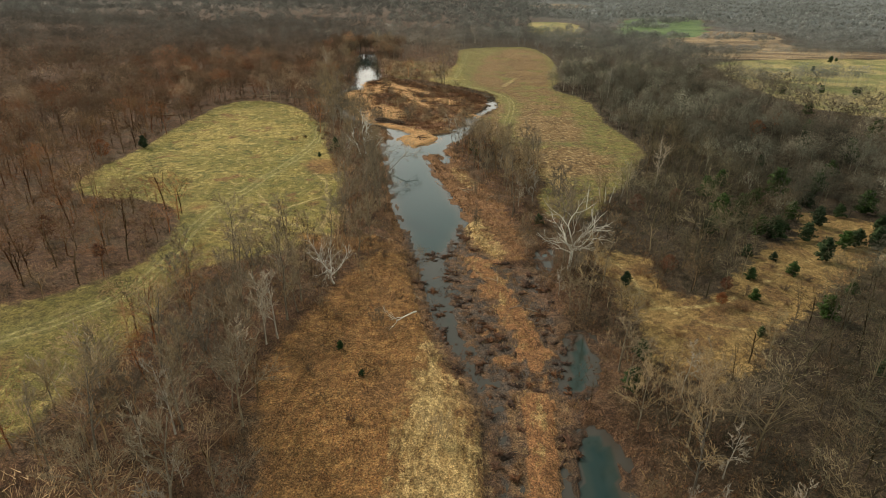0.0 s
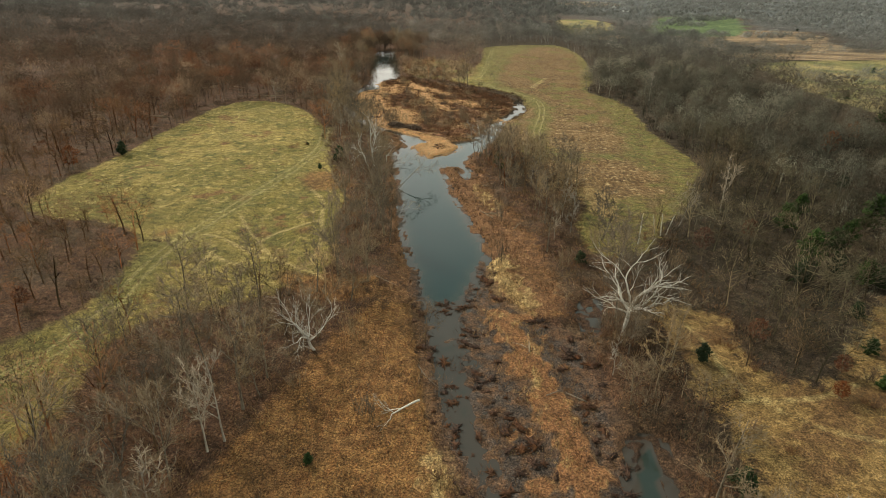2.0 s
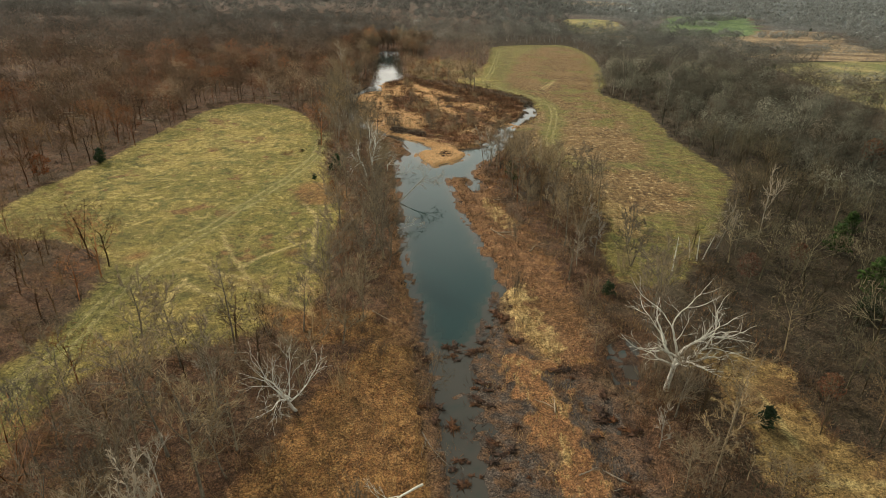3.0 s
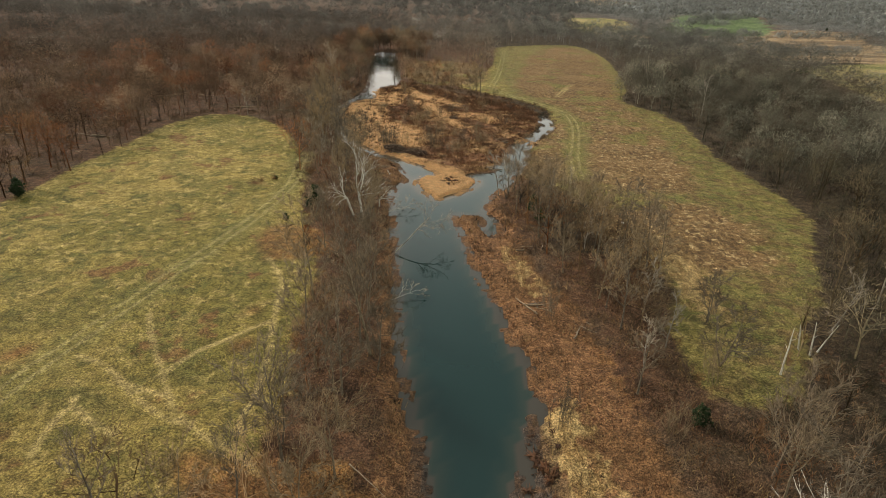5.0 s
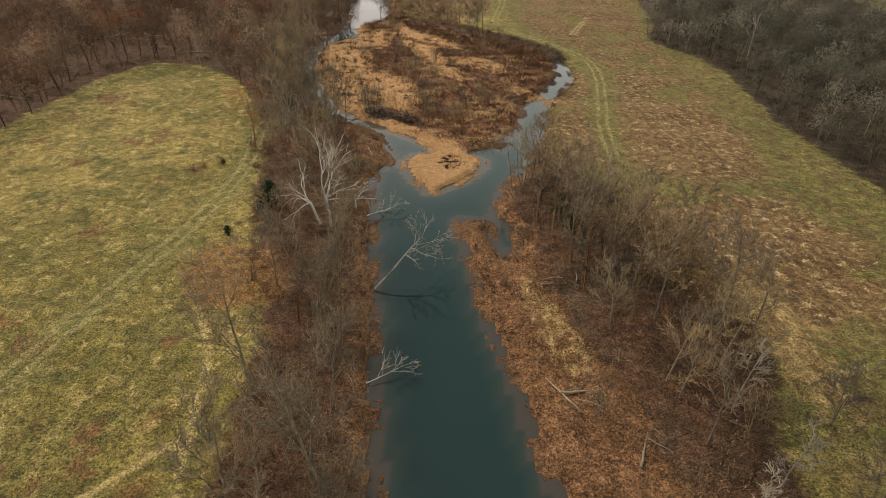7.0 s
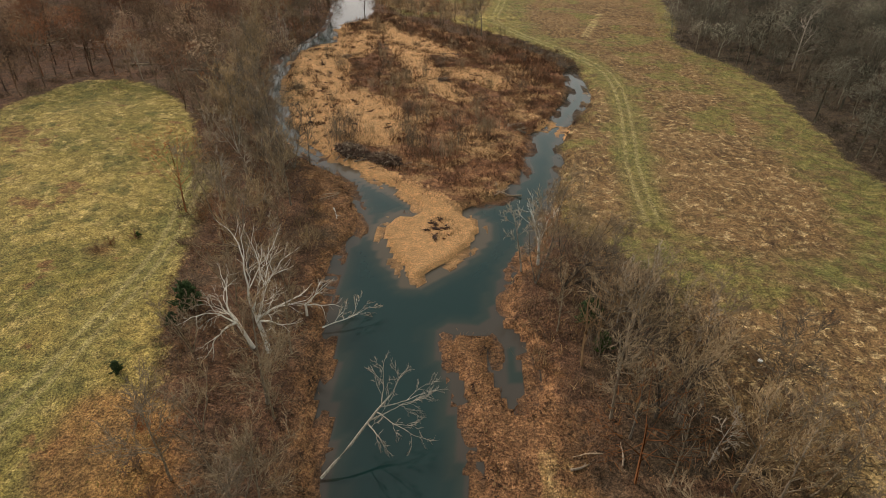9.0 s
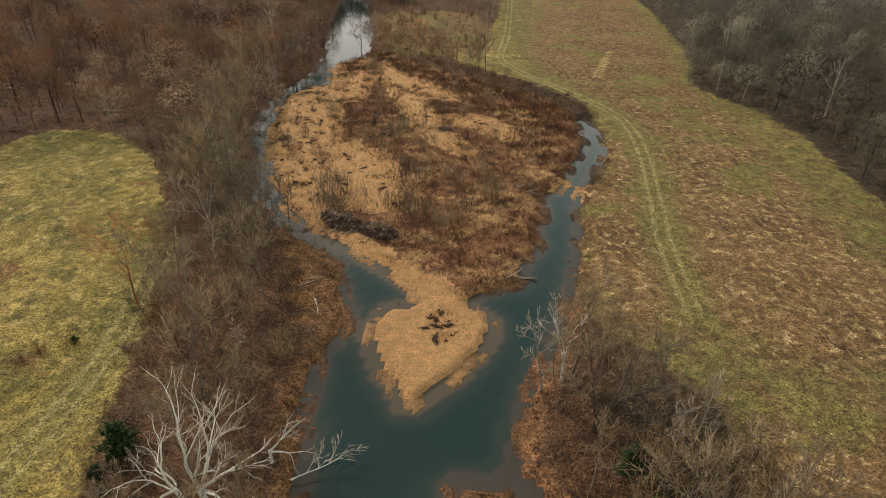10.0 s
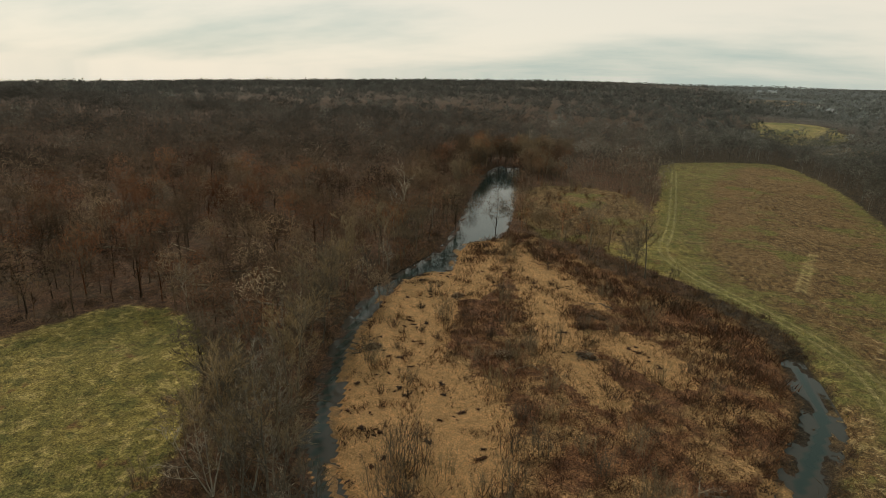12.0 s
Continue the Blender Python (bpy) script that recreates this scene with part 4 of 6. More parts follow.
def joined(name, templates, x, y, size, tint, r, mat, z=None, rounded=False):
    """Many small plants in one mesh, each with its own colour."""
    z = height(x, y) if z is None else z
    kind = r.randint(0, len(templates), len(x))
    vs, fs, cs, ns, base = [], [], [], [], 0
    for k, (tv, tf) in enumerate(templates):
        m = kind == k
        n = int(m.sum())
        if not n:
            continue
        a = r.uniform(0, math.tau, n)
        s = size[m]
        if rounded:
            tn, tf = outward(tv, tf)
        ca, sa = np.cos(a)[:, None], np.sin(a)[:, None]
        px = (tv[:, 0] * ca - tv[:, 1] * sa) * s[:, None] + x[m][:, None]
        py = (tv[:, 0] * sa + tv[:, 1] * ca) * s[:, None] + y[m][:, None]
        pz = tv[:, 2] * s[:, None] * r.uniform(0.85, 1.15, n)[:, None] + z[m][:, None]
        if rounded:
            nx, ny = tn[:, 0] * ca - tn[:, 1] * sa, tn[:, 0] * sa + tn[:, 1] * ca
            ns.append(np.stack((nx, ny, np.broadcast_to(tn[:, 2], nx.shape)), -1).reshape(-1, 3))
        vs.append(np.stack((px, py, pz), -1).reshape(-1, 3))
        fs.append((tf[None] + (np.arange(n) * len(tv))[:, None, None]).reshape(-1, 3) + base)
        cs.append(np.repeat(tint[m], len(tv), 0))
        base += n * len(tv)
    me = mesh_from(name, np.concatenate(vs), np.concatenate(fs), mat, {"tint": np.concatenate(cs)}, rounded)
    if rounded:
        me.normals_split_custom_set_from_vertices(np.concatenate(ns))
    return new(name, me)


WOOD_TINTS = np.array([(0.15, 0.115, 0.088), (0.18, 0.14, 0.108), (0.17, 0.105, 0.078), (0.135, 0.112, 0.094), (0.25, 0.205, 0.165), (0.20, 0.105, 0.065), (0.11, 0.085, 0.068)]) * (1.16, 1.07, 0.90)


def wood_tints(x, y, r):
    """Each tree's colour, with stands that differ."""
    n = len(x)
    stand_tone = 1 + 0.28 * waves(x, y, 70, 71) + 0.15 * waves(x, y, 18, 72)
    east = (sstep(x, 20, 50) * 0.75)[:, None]
    base = WOOD_TINTS[r.randint(0, len(WOOD_TINTS), n)]
    # western trees are redder, and darkened in colour for dimmer light on that slope
    base = base * (1 - 0.12 * east) * (1 - sstep(-x, 50, 75)[:, None] * np.array((0.18, 0.25, 0.28)))
    base = base * (1 - east) + east * base.mean(1, keepdims=True) * np.array((1.05, 1.06, 0.82))
    return base * r.uniform(0.5, 1.55, (n, 1)) * np.clip(stand_tone, 0.5, 1.5)[:, None]


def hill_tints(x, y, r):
    """Woods tinted greyer towards the ridge: distance haze put into their colour."""
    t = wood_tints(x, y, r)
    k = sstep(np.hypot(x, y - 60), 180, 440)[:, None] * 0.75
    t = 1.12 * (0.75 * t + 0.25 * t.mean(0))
    # warmer hill tone; the west is darkened again to paint its dimmer light
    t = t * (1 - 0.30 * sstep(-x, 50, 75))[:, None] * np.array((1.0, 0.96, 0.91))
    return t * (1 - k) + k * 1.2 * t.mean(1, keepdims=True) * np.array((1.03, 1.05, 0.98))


HILL_TREES = [low_tree(30 + k, h, sp, 6, 3, 54, 1.45, 0.135) for k, (h, sp) in enumerate(((12, 0.38), (11.5, 0.44), (13, 0.34), (10.5, 0.48), (12, 0.40)))]


def mid_woods():
    x, y, r = scatter(-420, 330, 10, 560, 5.4, 7)
    d = wooded(x, y)
    taken = np.zeros(len(x), bool)
    for i in range(len(NEAR[0])):
        taken |= (x - NEAR[0][i]) ** 2 + (y - NEAR[1][i]) ** 2 < 4.5
    view = ((x > -1.5 * (y - 150) - 30) | (x > -0.95 * y - 25)) & (x < 0.85 * y + 40) & (np.hypot(x + 10, y - 150) < 430)
    strip = (x > -48) & (x < 34) & (y > 38) & (y < 300)
    keep = (d > np.where((x > -26) & (x < 20) & (y > 96) & (y < 205), 1.6, -0.3)) & view & ~taken & ~(strip & (r.uniform(0, 1, len(x)) < np.where((x < -14) & (y < 104), 0.25, np.where((x < -12) & (y < 150), 0.5, 0.8))))
    keep &= ~((x > -14) & (x < 30) & (y > 205) & (y < 300)) & ~thin_spot(x, y)
    x, y = x[keep], y[keep]
    # a thick screen of trees round the head of the quiet water
    hx, hy, _ = scatter(-84, -30, 322, 458, 2.6, 17)
    hd = water_distance(hx, hy)
    head = (wooded(hx, hy) > 0) & (hd > -10) & (hd < -1.8) & (hy > 396)
    x, y = np.concatenate((x, hx[head])), np.concatenate((y, hy[head]))
    close = ((x > -150) & (x < 125) & (y < 330)) | ((x > -84) & (x < -30) & (y < 458))
    shapes = ((11, 0.36), (10, 0.42), (12, 0.32), (9.5, 0.46), (10.5, 0.39), (8.5, 0.46))
    fore = close & (y < 190) & (x > -110) & (x < 70)
    for name, m, t, label in (("thicket", fore, [bushy_tree(40 + k, h, sp, 270, 60) for k, (h, sp) in enumerate(shapes)], "dense bare grey-brown thicket along the creek in winter"),
                              ("woodland", close & ~fore, [bushy_tree(40 + k, h, sp, 110, 180, 0.036) for k, (h, sp) in enumerate(shapes)], "bare grey-brown oak woodland beside the pastures in winter")):
        ob = joined(name, t, x[m], y[m], r.uniform(0.6, 1.15, m.sum()), wood_tints(x[m], y[m], r) * (np.array((1.08, 0.98, 0.82)) if name == "thicket" else 1.0), r, M_WOODS, rounded=True)
        tagged(ob, label, "woods", kind="stuff")
    ux, uy, _ = scatter(16, 135, 36, 215, 3.4, 19)
    low = (wooded(ux, uy) > 0.2) & (ux < 0.8 * uy + 30) & ~thin_spot(ux, uy) & (r.uniform(0, 1, len(ux)) < 0.85)
    ux, uy = ux[low], uy[low]
    t = [bushy_tree(60 + k, h, 0.52, 60, 90, 0.034) for k, h in enumerate((8.0, 9.0, 8.5))]
    ob = joined("saplings", t, ux, uy, r.uniform(0.32, 0.68, len(ux)), wood_tints(ux, uy, r) * (0.66, 0.66, 0.62), r, M_WOODS, rounded=True)
    tagged(ob, "dark bare saplings and brush filling the eastern woods", "brush", kind="stuff")
    x, y = x[~close], y[~close]
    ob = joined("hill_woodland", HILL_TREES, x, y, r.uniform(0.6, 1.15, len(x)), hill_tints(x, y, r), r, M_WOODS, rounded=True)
    tagged(ob, "bare red-brown oak woodland on the hillside in winter", "woods", kind="stuff")
    return len(x)


def far_woods():
    x, y, r = scatter(-1500, 1400, 60, 2100, 10.5, 8)
    d = wooded(x, y)
    away = np.hypot(x + 10, y - 150)
    view = ((x > -1.5 * (y - 150) - 30) | (x > -0.95 * y - 25)) & (x < 0.85 * y + 40)
    # the woods east of the fields break up into groves and hedgerows
    open_east = (x > 150) & (y > 250) & (waves(x, y, 260, 41) < -0.5) & (x > 0.12 * y + 60)
    hedge = (np.abs((x * 0.35 - y * 0.94) % 170 - 85) < 7) | (np.abs((x * 0.9 + y * 0.44) % 230 - 115) < 6)
    open_east &= ~(hedge & (r.uniform(0, 1, len(x)) < 0.85))
    keep = (d > -2) & view & (away >= 424) & (r.uniform(0, 1, len(x)) < np.clip(1.05 - away / 2600, 0.34, 1)) & ~open_east
    x, y = x[keep], y[keep]
    for (ax, ay), (bx, by) in HEDGES:
        f = np.arange(0, 1, 1.8 / math.hypot(bx - ax, by - ay))
        f = f[waves(f * 9, f * 4, 2.0, int(ax)) > -0.45]
        x = np.concatenate((x, ax + (bx - ax) * f + r.normal(0, 1.5, len(f))))
        y = np.concatenate((y, ay + (by - ay) * f + r.normal(0, 1.5, len(f))))
    bx, by, _ = scatter(-1900, 2600, 2080, 3900, 36, 18)
    belt = (bx < 0.85 * by) & (bx > -0.9 * by) & (r.uniform(0, 1, len(bx)) < 0.8)
    x, y = np.concatenate((x, bx[belt])), np.concatenate((y, by[belt]))
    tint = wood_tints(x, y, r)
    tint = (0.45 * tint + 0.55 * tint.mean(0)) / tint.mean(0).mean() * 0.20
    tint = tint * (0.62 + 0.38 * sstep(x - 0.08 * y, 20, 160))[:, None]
    # paint distance haze into the far trees: mostly one cool grey
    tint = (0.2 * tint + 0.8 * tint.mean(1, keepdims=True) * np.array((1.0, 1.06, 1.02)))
    away = np.hypot(x, y - 60)
    grove = [low_tree(50 + k, h, sp, 3, 2, 46, 1.7, 0.42) for k, (h, sp) in enumerate(((12, 0.42), (13, 0.38), (11, 0.46)))]
    skyline = [low_tree(55 + k, h, sp, 0, 0, 11, 3.0, 1.15) for k, (h, sp) in enumerate(((12, 0.44), (13, 0.40)))]
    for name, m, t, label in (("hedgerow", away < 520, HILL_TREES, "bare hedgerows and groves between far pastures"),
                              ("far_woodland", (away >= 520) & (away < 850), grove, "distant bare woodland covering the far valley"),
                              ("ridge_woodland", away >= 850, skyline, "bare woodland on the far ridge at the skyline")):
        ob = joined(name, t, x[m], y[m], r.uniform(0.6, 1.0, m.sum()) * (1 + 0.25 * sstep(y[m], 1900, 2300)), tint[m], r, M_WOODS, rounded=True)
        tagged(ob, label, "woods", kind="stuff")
    return len(x)


N_MID, N_FAR = mid_woods(), far_woods()
print("trees", N_MID, N_FAR)


# ---- single trees that stand out ----
def branching(rng, wood, twigs, p, d, length, r, levels, lift=0.1, wind=0.2, tips=5):
    """A winding limb that forks again and again."""
    line, d2 = bent(rng, p, d, length, 5, wind, lift)
    end = r * 0.64
    wood.tube(line, [r + (end - r) * i / 5 for i in range(6)], 6 if r > 0.08 else (4 if r > 0.035 else 3))
    if levels == 0:
        for k in range(tips):
            p3, d3 = along(line, 0.2 + 0.8 * (k + rng.random()) / tips)
            tl = length * rng.uniform(0.3, 0.65)
            twig, _ = bent(rng, p3, swing(rng, d3, rng.uniform(0.3, 0.8)), tl, 2, wind, lift)
            twigs.spike(p3, twig[1], 0.02)
            twigs.spike(twig[1].lerp(p3, 0.1), twig[2], 0.014)
        wood.spike(line[-1], line[-1] + d2 * length * 0.4, end)
        return
    for f, bend, ln, rr in ((1.0, rng.uniform(0.15, 0.35), rng.uniform(0.68, 0.85), 0.92), (1.0, rng.uniform(0.4, 0.75), rng.uniform(0.55, 0.75), 0.72),
                            (rng.uniform(0.45, 0.85), rng.uniform(0.5, 0.9), rng.uniform(0.4, 0.65), 0.55)):
        q, dq = along(line, f)
        branching(rng, wood, twigs, q, swing(rng, dq, bend), length * ln, max(end * rr, 0.014), levels - 1, lift, wind, tips)


def grand_tree(seed, x, y, label, fork, limbs, r, levels=3, lift=0.1, wind=0.2, lean=(0.0, 0.0), bark=None, fine=None, name="sycamore", tips=5):
    """A tree whose bole parts into winding limbs, each given as (bearing, tilt, length)."""
    rng = random.Random(seed)
    wood, twigs = Shape(), Shape()
    bole, _ = bent(rng, Vector((0, 0, -0.4)), Vector((*lean, 1)), fork + 0.4, 4, 0.08)
    wood.tube(bole, [r * 1.8, r * 1.45, r * 1.3, r * 1.25, r * 1.15], 8)
    for bearing, tilt, length in limbs:
        a, e = radians(bearing), radians(tilt)
        d = Vector((math.cos(a) * math.sin(e), math.sin(a) * math.sin(e), math.cos(e)))
        start, _ = along(bole, rng.uniform(0.72, 0.99))
        branching(rng, wood, twigs, start, d, length * 0.42, r * rng.uniform(0.62, 0.9), levels, lift, wind, tips)
    ob = tagged(new(name), label, "tree", "bare trees of the valley")
    part("trunk", wood.mesh("trunk", bark or M_WHITE), ob, "" if bark else "white mottled trunk and limbs")
    part("crown", twigs.mesh("crown", fine or M_PALETWIG), ob)
    return stand(ob, x, y)


def pale_tree(seed, x, y, label, turn=0.0, **how):
    return stand(bare_tree(seed, label, M_PALE, M_PALETWIG, name="sycamore", **how), x, y, turn)


grand_tree(101, 22.2, 90.6, "great white-barked sycamore with wide bare limbs", 5.0,
           [(176, 66, 6.2), (165, 30, 8.0), (110, 12, 9.6), (50, 20, 9.4), (10, 34, 8.6), (-12, 46, 7.4), (-16, 72, 6.8), (255, 36, 6.5), (205, 56, 5.2)], 0.21, lift=0.1, wind=0.24)
grand_tree(108, -22.8, 161.8, "white sycamore with sinuous limbs on the creek bank", 4.2, [(100, 6, 8.5), (150, 13, 7.6), (60, 12, 8.4), (20, 38, 5.2), (0, 56, 4.4), (250, 18, 6.4)], 0.17, lift=0.1, wind=0.26)
grand_tree(109, -24.4, 162.4, "white sycamore with long drooping bare limbs", 3.4, [(165, 34, 6.2), (185, 66, 5.0), (150, 50, 5.6), (215, 74, 4.7)], 0.14, lift=-0.16, wind=0.26, lean=(-0.25, 0.0))
grand_tree(110, -20.6, 167.6, "low pale twisted tree arching beside the water", 1.6, [(15, 34, 4.2), (-10, 50, 4.2), (40, 46, 3.5)], 0.10, 2, lift=-0.3, wind=0.2)
grand_tree(111, 4.3, 178.3, "white twisted sycamore leaning over the east arm", 3.6, [(140, 16, 5.6), (20, 34, 4.9), (80, 22, 5.6)], 0.12, 3, lift=0.1, wind=0.32, lean=(-0.1, 0.1))
pale_tree(102, -24.0, 66.0, "pale-barked bare sycamore among brown thicket", h=10.5, spread=0.36, limbs=10, boughs=5, sprays=6, wander=0.18)
pale_tree(103, -42.6, 52.0, "thin white birch-like tree at the pasture edge", h=10, spread=0.28, stems=2, limbs=6, boughs=3, sprays=4, wander=0.25)
pale_tree(104, -41.5, 56.0, "crooked white birch-like tree at the pasture edge", h=8.5, spread=0.32, limbs=6, boughs=3, sprays=4, wander=0.28)
pale_tree(105, -29.0, 48.5, "slim pale bare tree above the brown thicket", h=10, spread=0.28, limbs=9, boughs=4, sprays=5)
pale_tree(106, -25.0, 57.5, "slim pale bare tree above the brown thicket", h=10, spread=0.25, limbs=9, boughs=4, sprays=5)
pale_tree(107, -22.8, 67.4, "slim pale bare tree above the brown thicket", h=10.5, spread=0.26, limbs=9, boughs=4, sprays=5, turn=80)
pale_tree(112, 2.3, 177.4, "thin pale tree leaning over the east arm", h=10.5, spread=0.25, limbs=8, boughs=4, sprays=5, lean=0.2, turn=160, wander=0.2)
pale_tree(113, -40.3, 205.0, "pale many-stemmed tree between pasture and creek", h=10, spread=0.30, stems=4, limbs=6, boughs=3, sprays=5, wander=0.2)
pale_tree(114, -45.0, 217.0, "pale slender trees between pasture and creek", h=11, spread=0.26, stems=3, limbs=6, boughs=4, sprays=5)
pale_tree(115, -72.0, 239.0, "white dead-looking tree at the wood's edge", h=7.5, spread=0.42, limbs=8, boughs=4, sprays=4, wander=0.3)
pale_tree(116, -61.0, 299.0, "pale tree standing out of the dark woods", h=10, spread=0.36, limbs=9, boughs=4, sprays=5)
pale_tree(117, -37.5, 207.0, "leaning pale sycamore on the west bank", h=9, spread=0.4, limbs=7, boughs=4, sprays=5, lean=0.35, wander=0.3)
pale_tree(118, 42.0, 130.0, "crooked pale tree at the end of the east field", h=9, spread=0.38, limbs=7, boughs=4, sprays=4, lean=0.35, turn=150, wander=0.26)
pale_tree(119, 53, 138.0, "pale bare tree in the grey thicket", h=11, spread=0.4, limbs=9, boughs=4, sprays=5)
pale_tree(120, 16.8, 121.0, "small pale bare sapling on the brown bank", h=5.5, spread=0.3, limbs=8, boughs=4, sprays=5)
for k, (x, y) in enumerate(((-63, 312), (-20, 432), (5, 498), (22, 505), (-52, 452), (64, 300), (72, 262), (-12, 470))):
    pale_tree(130 + k, x, y, "pale-limbed sycamore rising from bare woods", turn=40 * k, h=14, spread=0.34, limbs=9, boughs=4, sprays=4)

dark = bare_tree(140, "tall dark bare tree leaning by the pool", h=16, spread=0.26, limbs=12, boughs=5, sprays=6, bole=0.35)
stand(dark, -14.3, 120.5)
stand(bare_tree(141, "dark fork-trunked bare tree beside the pasture", h=8, spread=0.42, stems=3, limbs=6, boughs=5, sprays=6, girth=1.6, wander=0.25), 25.6, 121.8)
stand(bare_tree(142, "dark spreading bare tree at the pasture's corner", h=8, spread=0.4, stems=2, limbs=8, boughs=5, sprays=7, girth=1.4), 27.6, 131.5)
DARK_LIMBS = [(25, 26, 9), (5, 40, 9.5), (-15, 46, 9), (60, 14, 9), (110, 18, 8)]
for seed, x, y, turn in ((143, 6.2, 172.2, 0), (144, 8.8, 167.2, 10), (145, 10.8, 161.8, -12), (146, 12.2, 156.0, 15)):
    grand_tree(seed, x, y, "dark bare tree with long limbs sweeping over the pasture's edge", 1.2, [(b + turn, c, ln) for b, c, ln in DARK_LIMBS], 0.13, 3, lift=0.12, wind=0.15,
               bark=M_DARK, fine=M_TWIG, name="bare_tree", tips=6)


def fallen_tree(seed, base, tip, label, bark, fine, **how):
    """A whole tree leaning or lying from base to tip."""
    p, q = Vector(base), Vector(tip)
    ob = bare_tree(seed, label, bark, fine, name="fallen_tree", h=(q - p).length / 0.92, **how)
    ob.matrix_basis = Matrix.Translation(p) @ Vector((0, 0, 1)).rotation_difference(q - p).to_matrix().to_4x4()
    return ob




def leaning_tree(seed, base, fork, label, limbs, r, bark, fine, wind, levels=3, lift=0.0, tips=5):
    """A tree leaning from base to its fork, where limbs part from the stem's own direction by the angles given."""
    rng = random.Random(seed)
    wood, twigs = Shape(), Shape()
    p, q = Vector(base), Vector(fork)
    stem, _ = bent(rng, Vector(), q - p, (q - p).length, 5, 0.11)
    wood.tube(stem, [r * (1.5 - 0.1 * i) for i in range(6)], 7)
    along_stem = (q - p).normalized()
    for aside, up, length in limbs:
        d = along_stem.copy()
        d.rotate(Matrix.Rotation(radians(aside), 3, "Z"))
        d.z += up
        start, _ = along(stem, rng.uniform(0.62, 0.99))
        branching(rng, wood, twigs, start, d, length * 0.42, r * rng.uniform(0.5, 0.8), levels, lift, wind, tips)
    ob = tagged(new("fallen_tree"), label, "tree", "bare trees of the valley")
    part("trunk", wood.mesh("trunk", bark), ob)
    part("crown", twigs.mesh("crown", fine), ob)
    ob.matrix_basis = Matrix.Translation(p)
    return ob


leaning_tree(150, (-15.2, 149.4, -1.0), (-10.4, 153.2, 4.4), "dead tree leaning out over the pool with white limbs", [(-14, -0.4, 5.0), (-38, -0.55, 5.2), (-62, -0.65, 4.8), (8, -0.1, 4.4), (48, 0.1, 3.8), (-100, -0.6, 3.4)], 0.085, M_PALE, M_PALETWIG, 0.16)
leaning_tree(152, (-17.9, 83.6, 0.0), (-18.9, 81.6, 3.4), "bleached dead tree leaning over brown scrub", [(0, 0.05, 7.4), (22, -0.1, 6.8), (-28, 0.0, 6.6), (60, -0.5, 5.4), (150, -0.55, 6.0), (-150, -0.5, 5.4), (-80, -0.4, 4.6)], 0.13, M_WHITE, M_PALETWIG, 0.16)
fallen_tree(151, (-13.6, 134.5, -0.9), (-9.8, 136.0, 0.1), "white broken branch trailing into the pool", M_WHITE, M_PALETWIG, spread=0.5, limbs=7, boughs=3, sprays=3, bole=0.25)
fallen_tree(153, (-5.2, 84.5, -0.9), (-2.4, 77.0, -0.7), "bleached fallen trunk on the creek edge", M_DRIFT, M_PALETWIG, spread=0.3, limbs=5, boughs=2, sprays=2, bole=0.4)
leaning_tree(154, (-3.8, 74.5, 0.55), (-6.5, 72.4, 0.45), "crooked pale fallen branch lying in dry grass", [(-25, 0.05, 4.2), (40, 0.15, 3.0), (-75, 0.3, 2.4)], 0.085, M_WHITE, M_PALETWIG, 0.25, 2)
fallen_tree(155, (-18.5, 166.5, -0.7), (-13.6, 168.5, 0.6), "thin pale branch trailing over the water", M_WHITE, M_PALETWIG, spread=0.45, limbs=6, boughs=4, sprays=4, bole=0.2)
fallen_tree(156, (-22.0, 189.0, 0.0), (-20.0, 184.0, -0.6), "bleached fallen trunk on the leafy bank", M_WHITE, M_PALETWIG, spread=0.12, limbs=4, boughs=2, sprays=2)
fallen_tree(157, (-13.0, 103.6, 0.2), (-8.6, 100.4, 0.3), "fallen grey log in dry bank grass", M_DRIFT, M_TWIG, spread=0.1, limbs=3, boughs=1, sprays=2)


def snag(x, y, h, lean, turn):
    """A bleached broken pole."""
    rng = random.Random(int(x * 10))
    s = Shape()
    line, _ = bent(rng, Vector((0, 0, -0.3)), Vector((lean, 0, 1)), h, 5, 0.07)
    s.tube(line, [0.13, 0.10, 0.09, 0.075, 0.055, 0.02], 6)
    for f in (0.55, 0.75):
        p, d = along(line, f)
        s.spike(p, p + swing(rng, d, 0.8) * h * 0.16, 0.045, 4)
    ob = new("snag", s.mesh("snag", M_WHITE))
    tagged(ob, "bleached broken tree trunk standing bare of branches", "dead tree", "standing snags")
    return stand(ob, x, y, turn)


for x, y, h, lean, turn in ((31.9, 120.8, 6.2, 0.05, 0), (37.0, 124.6, 4.6, 0.15, 120), (38.2, 125.4, 5.0, 0.3, 300), (36.3, 125.8, 4.2, 0.25, 200)):
    snag(x, y, h, lean, turn)


# ---- driftwood ----
def drift_log(seed, length, r):
    rng = random.Random(seed)
    s = Shape()
    line, _ = bent(rng, Vector((-length / 2, 0, r)), Vector((1, 0, 0.02)), length, 5, 0.17)
    s.tube(line, [r * 1.25, r, r * 0.92, r * 0.8, r * 0.65, r * 0.42], 7)
    s.f += [(0, k + 1, k) for k in range(1, 6)]
    for _ in range(4):
        p, d = along(line, rng.uniform(0.1, 0.9))
        q = swing(rng, d, rng.uniform(0.6, 1.2))
        q.z = abs(q.z)
        s.spike(p, p + q * length * rng.uniform(0.08, 0.22), r * 0.35, 4)
    return tagged(new("log", s.mesh("log", M_DRIFT)), "weathered grey driftwood log stranded on gravel and brush", "log", "stranded driftwood")


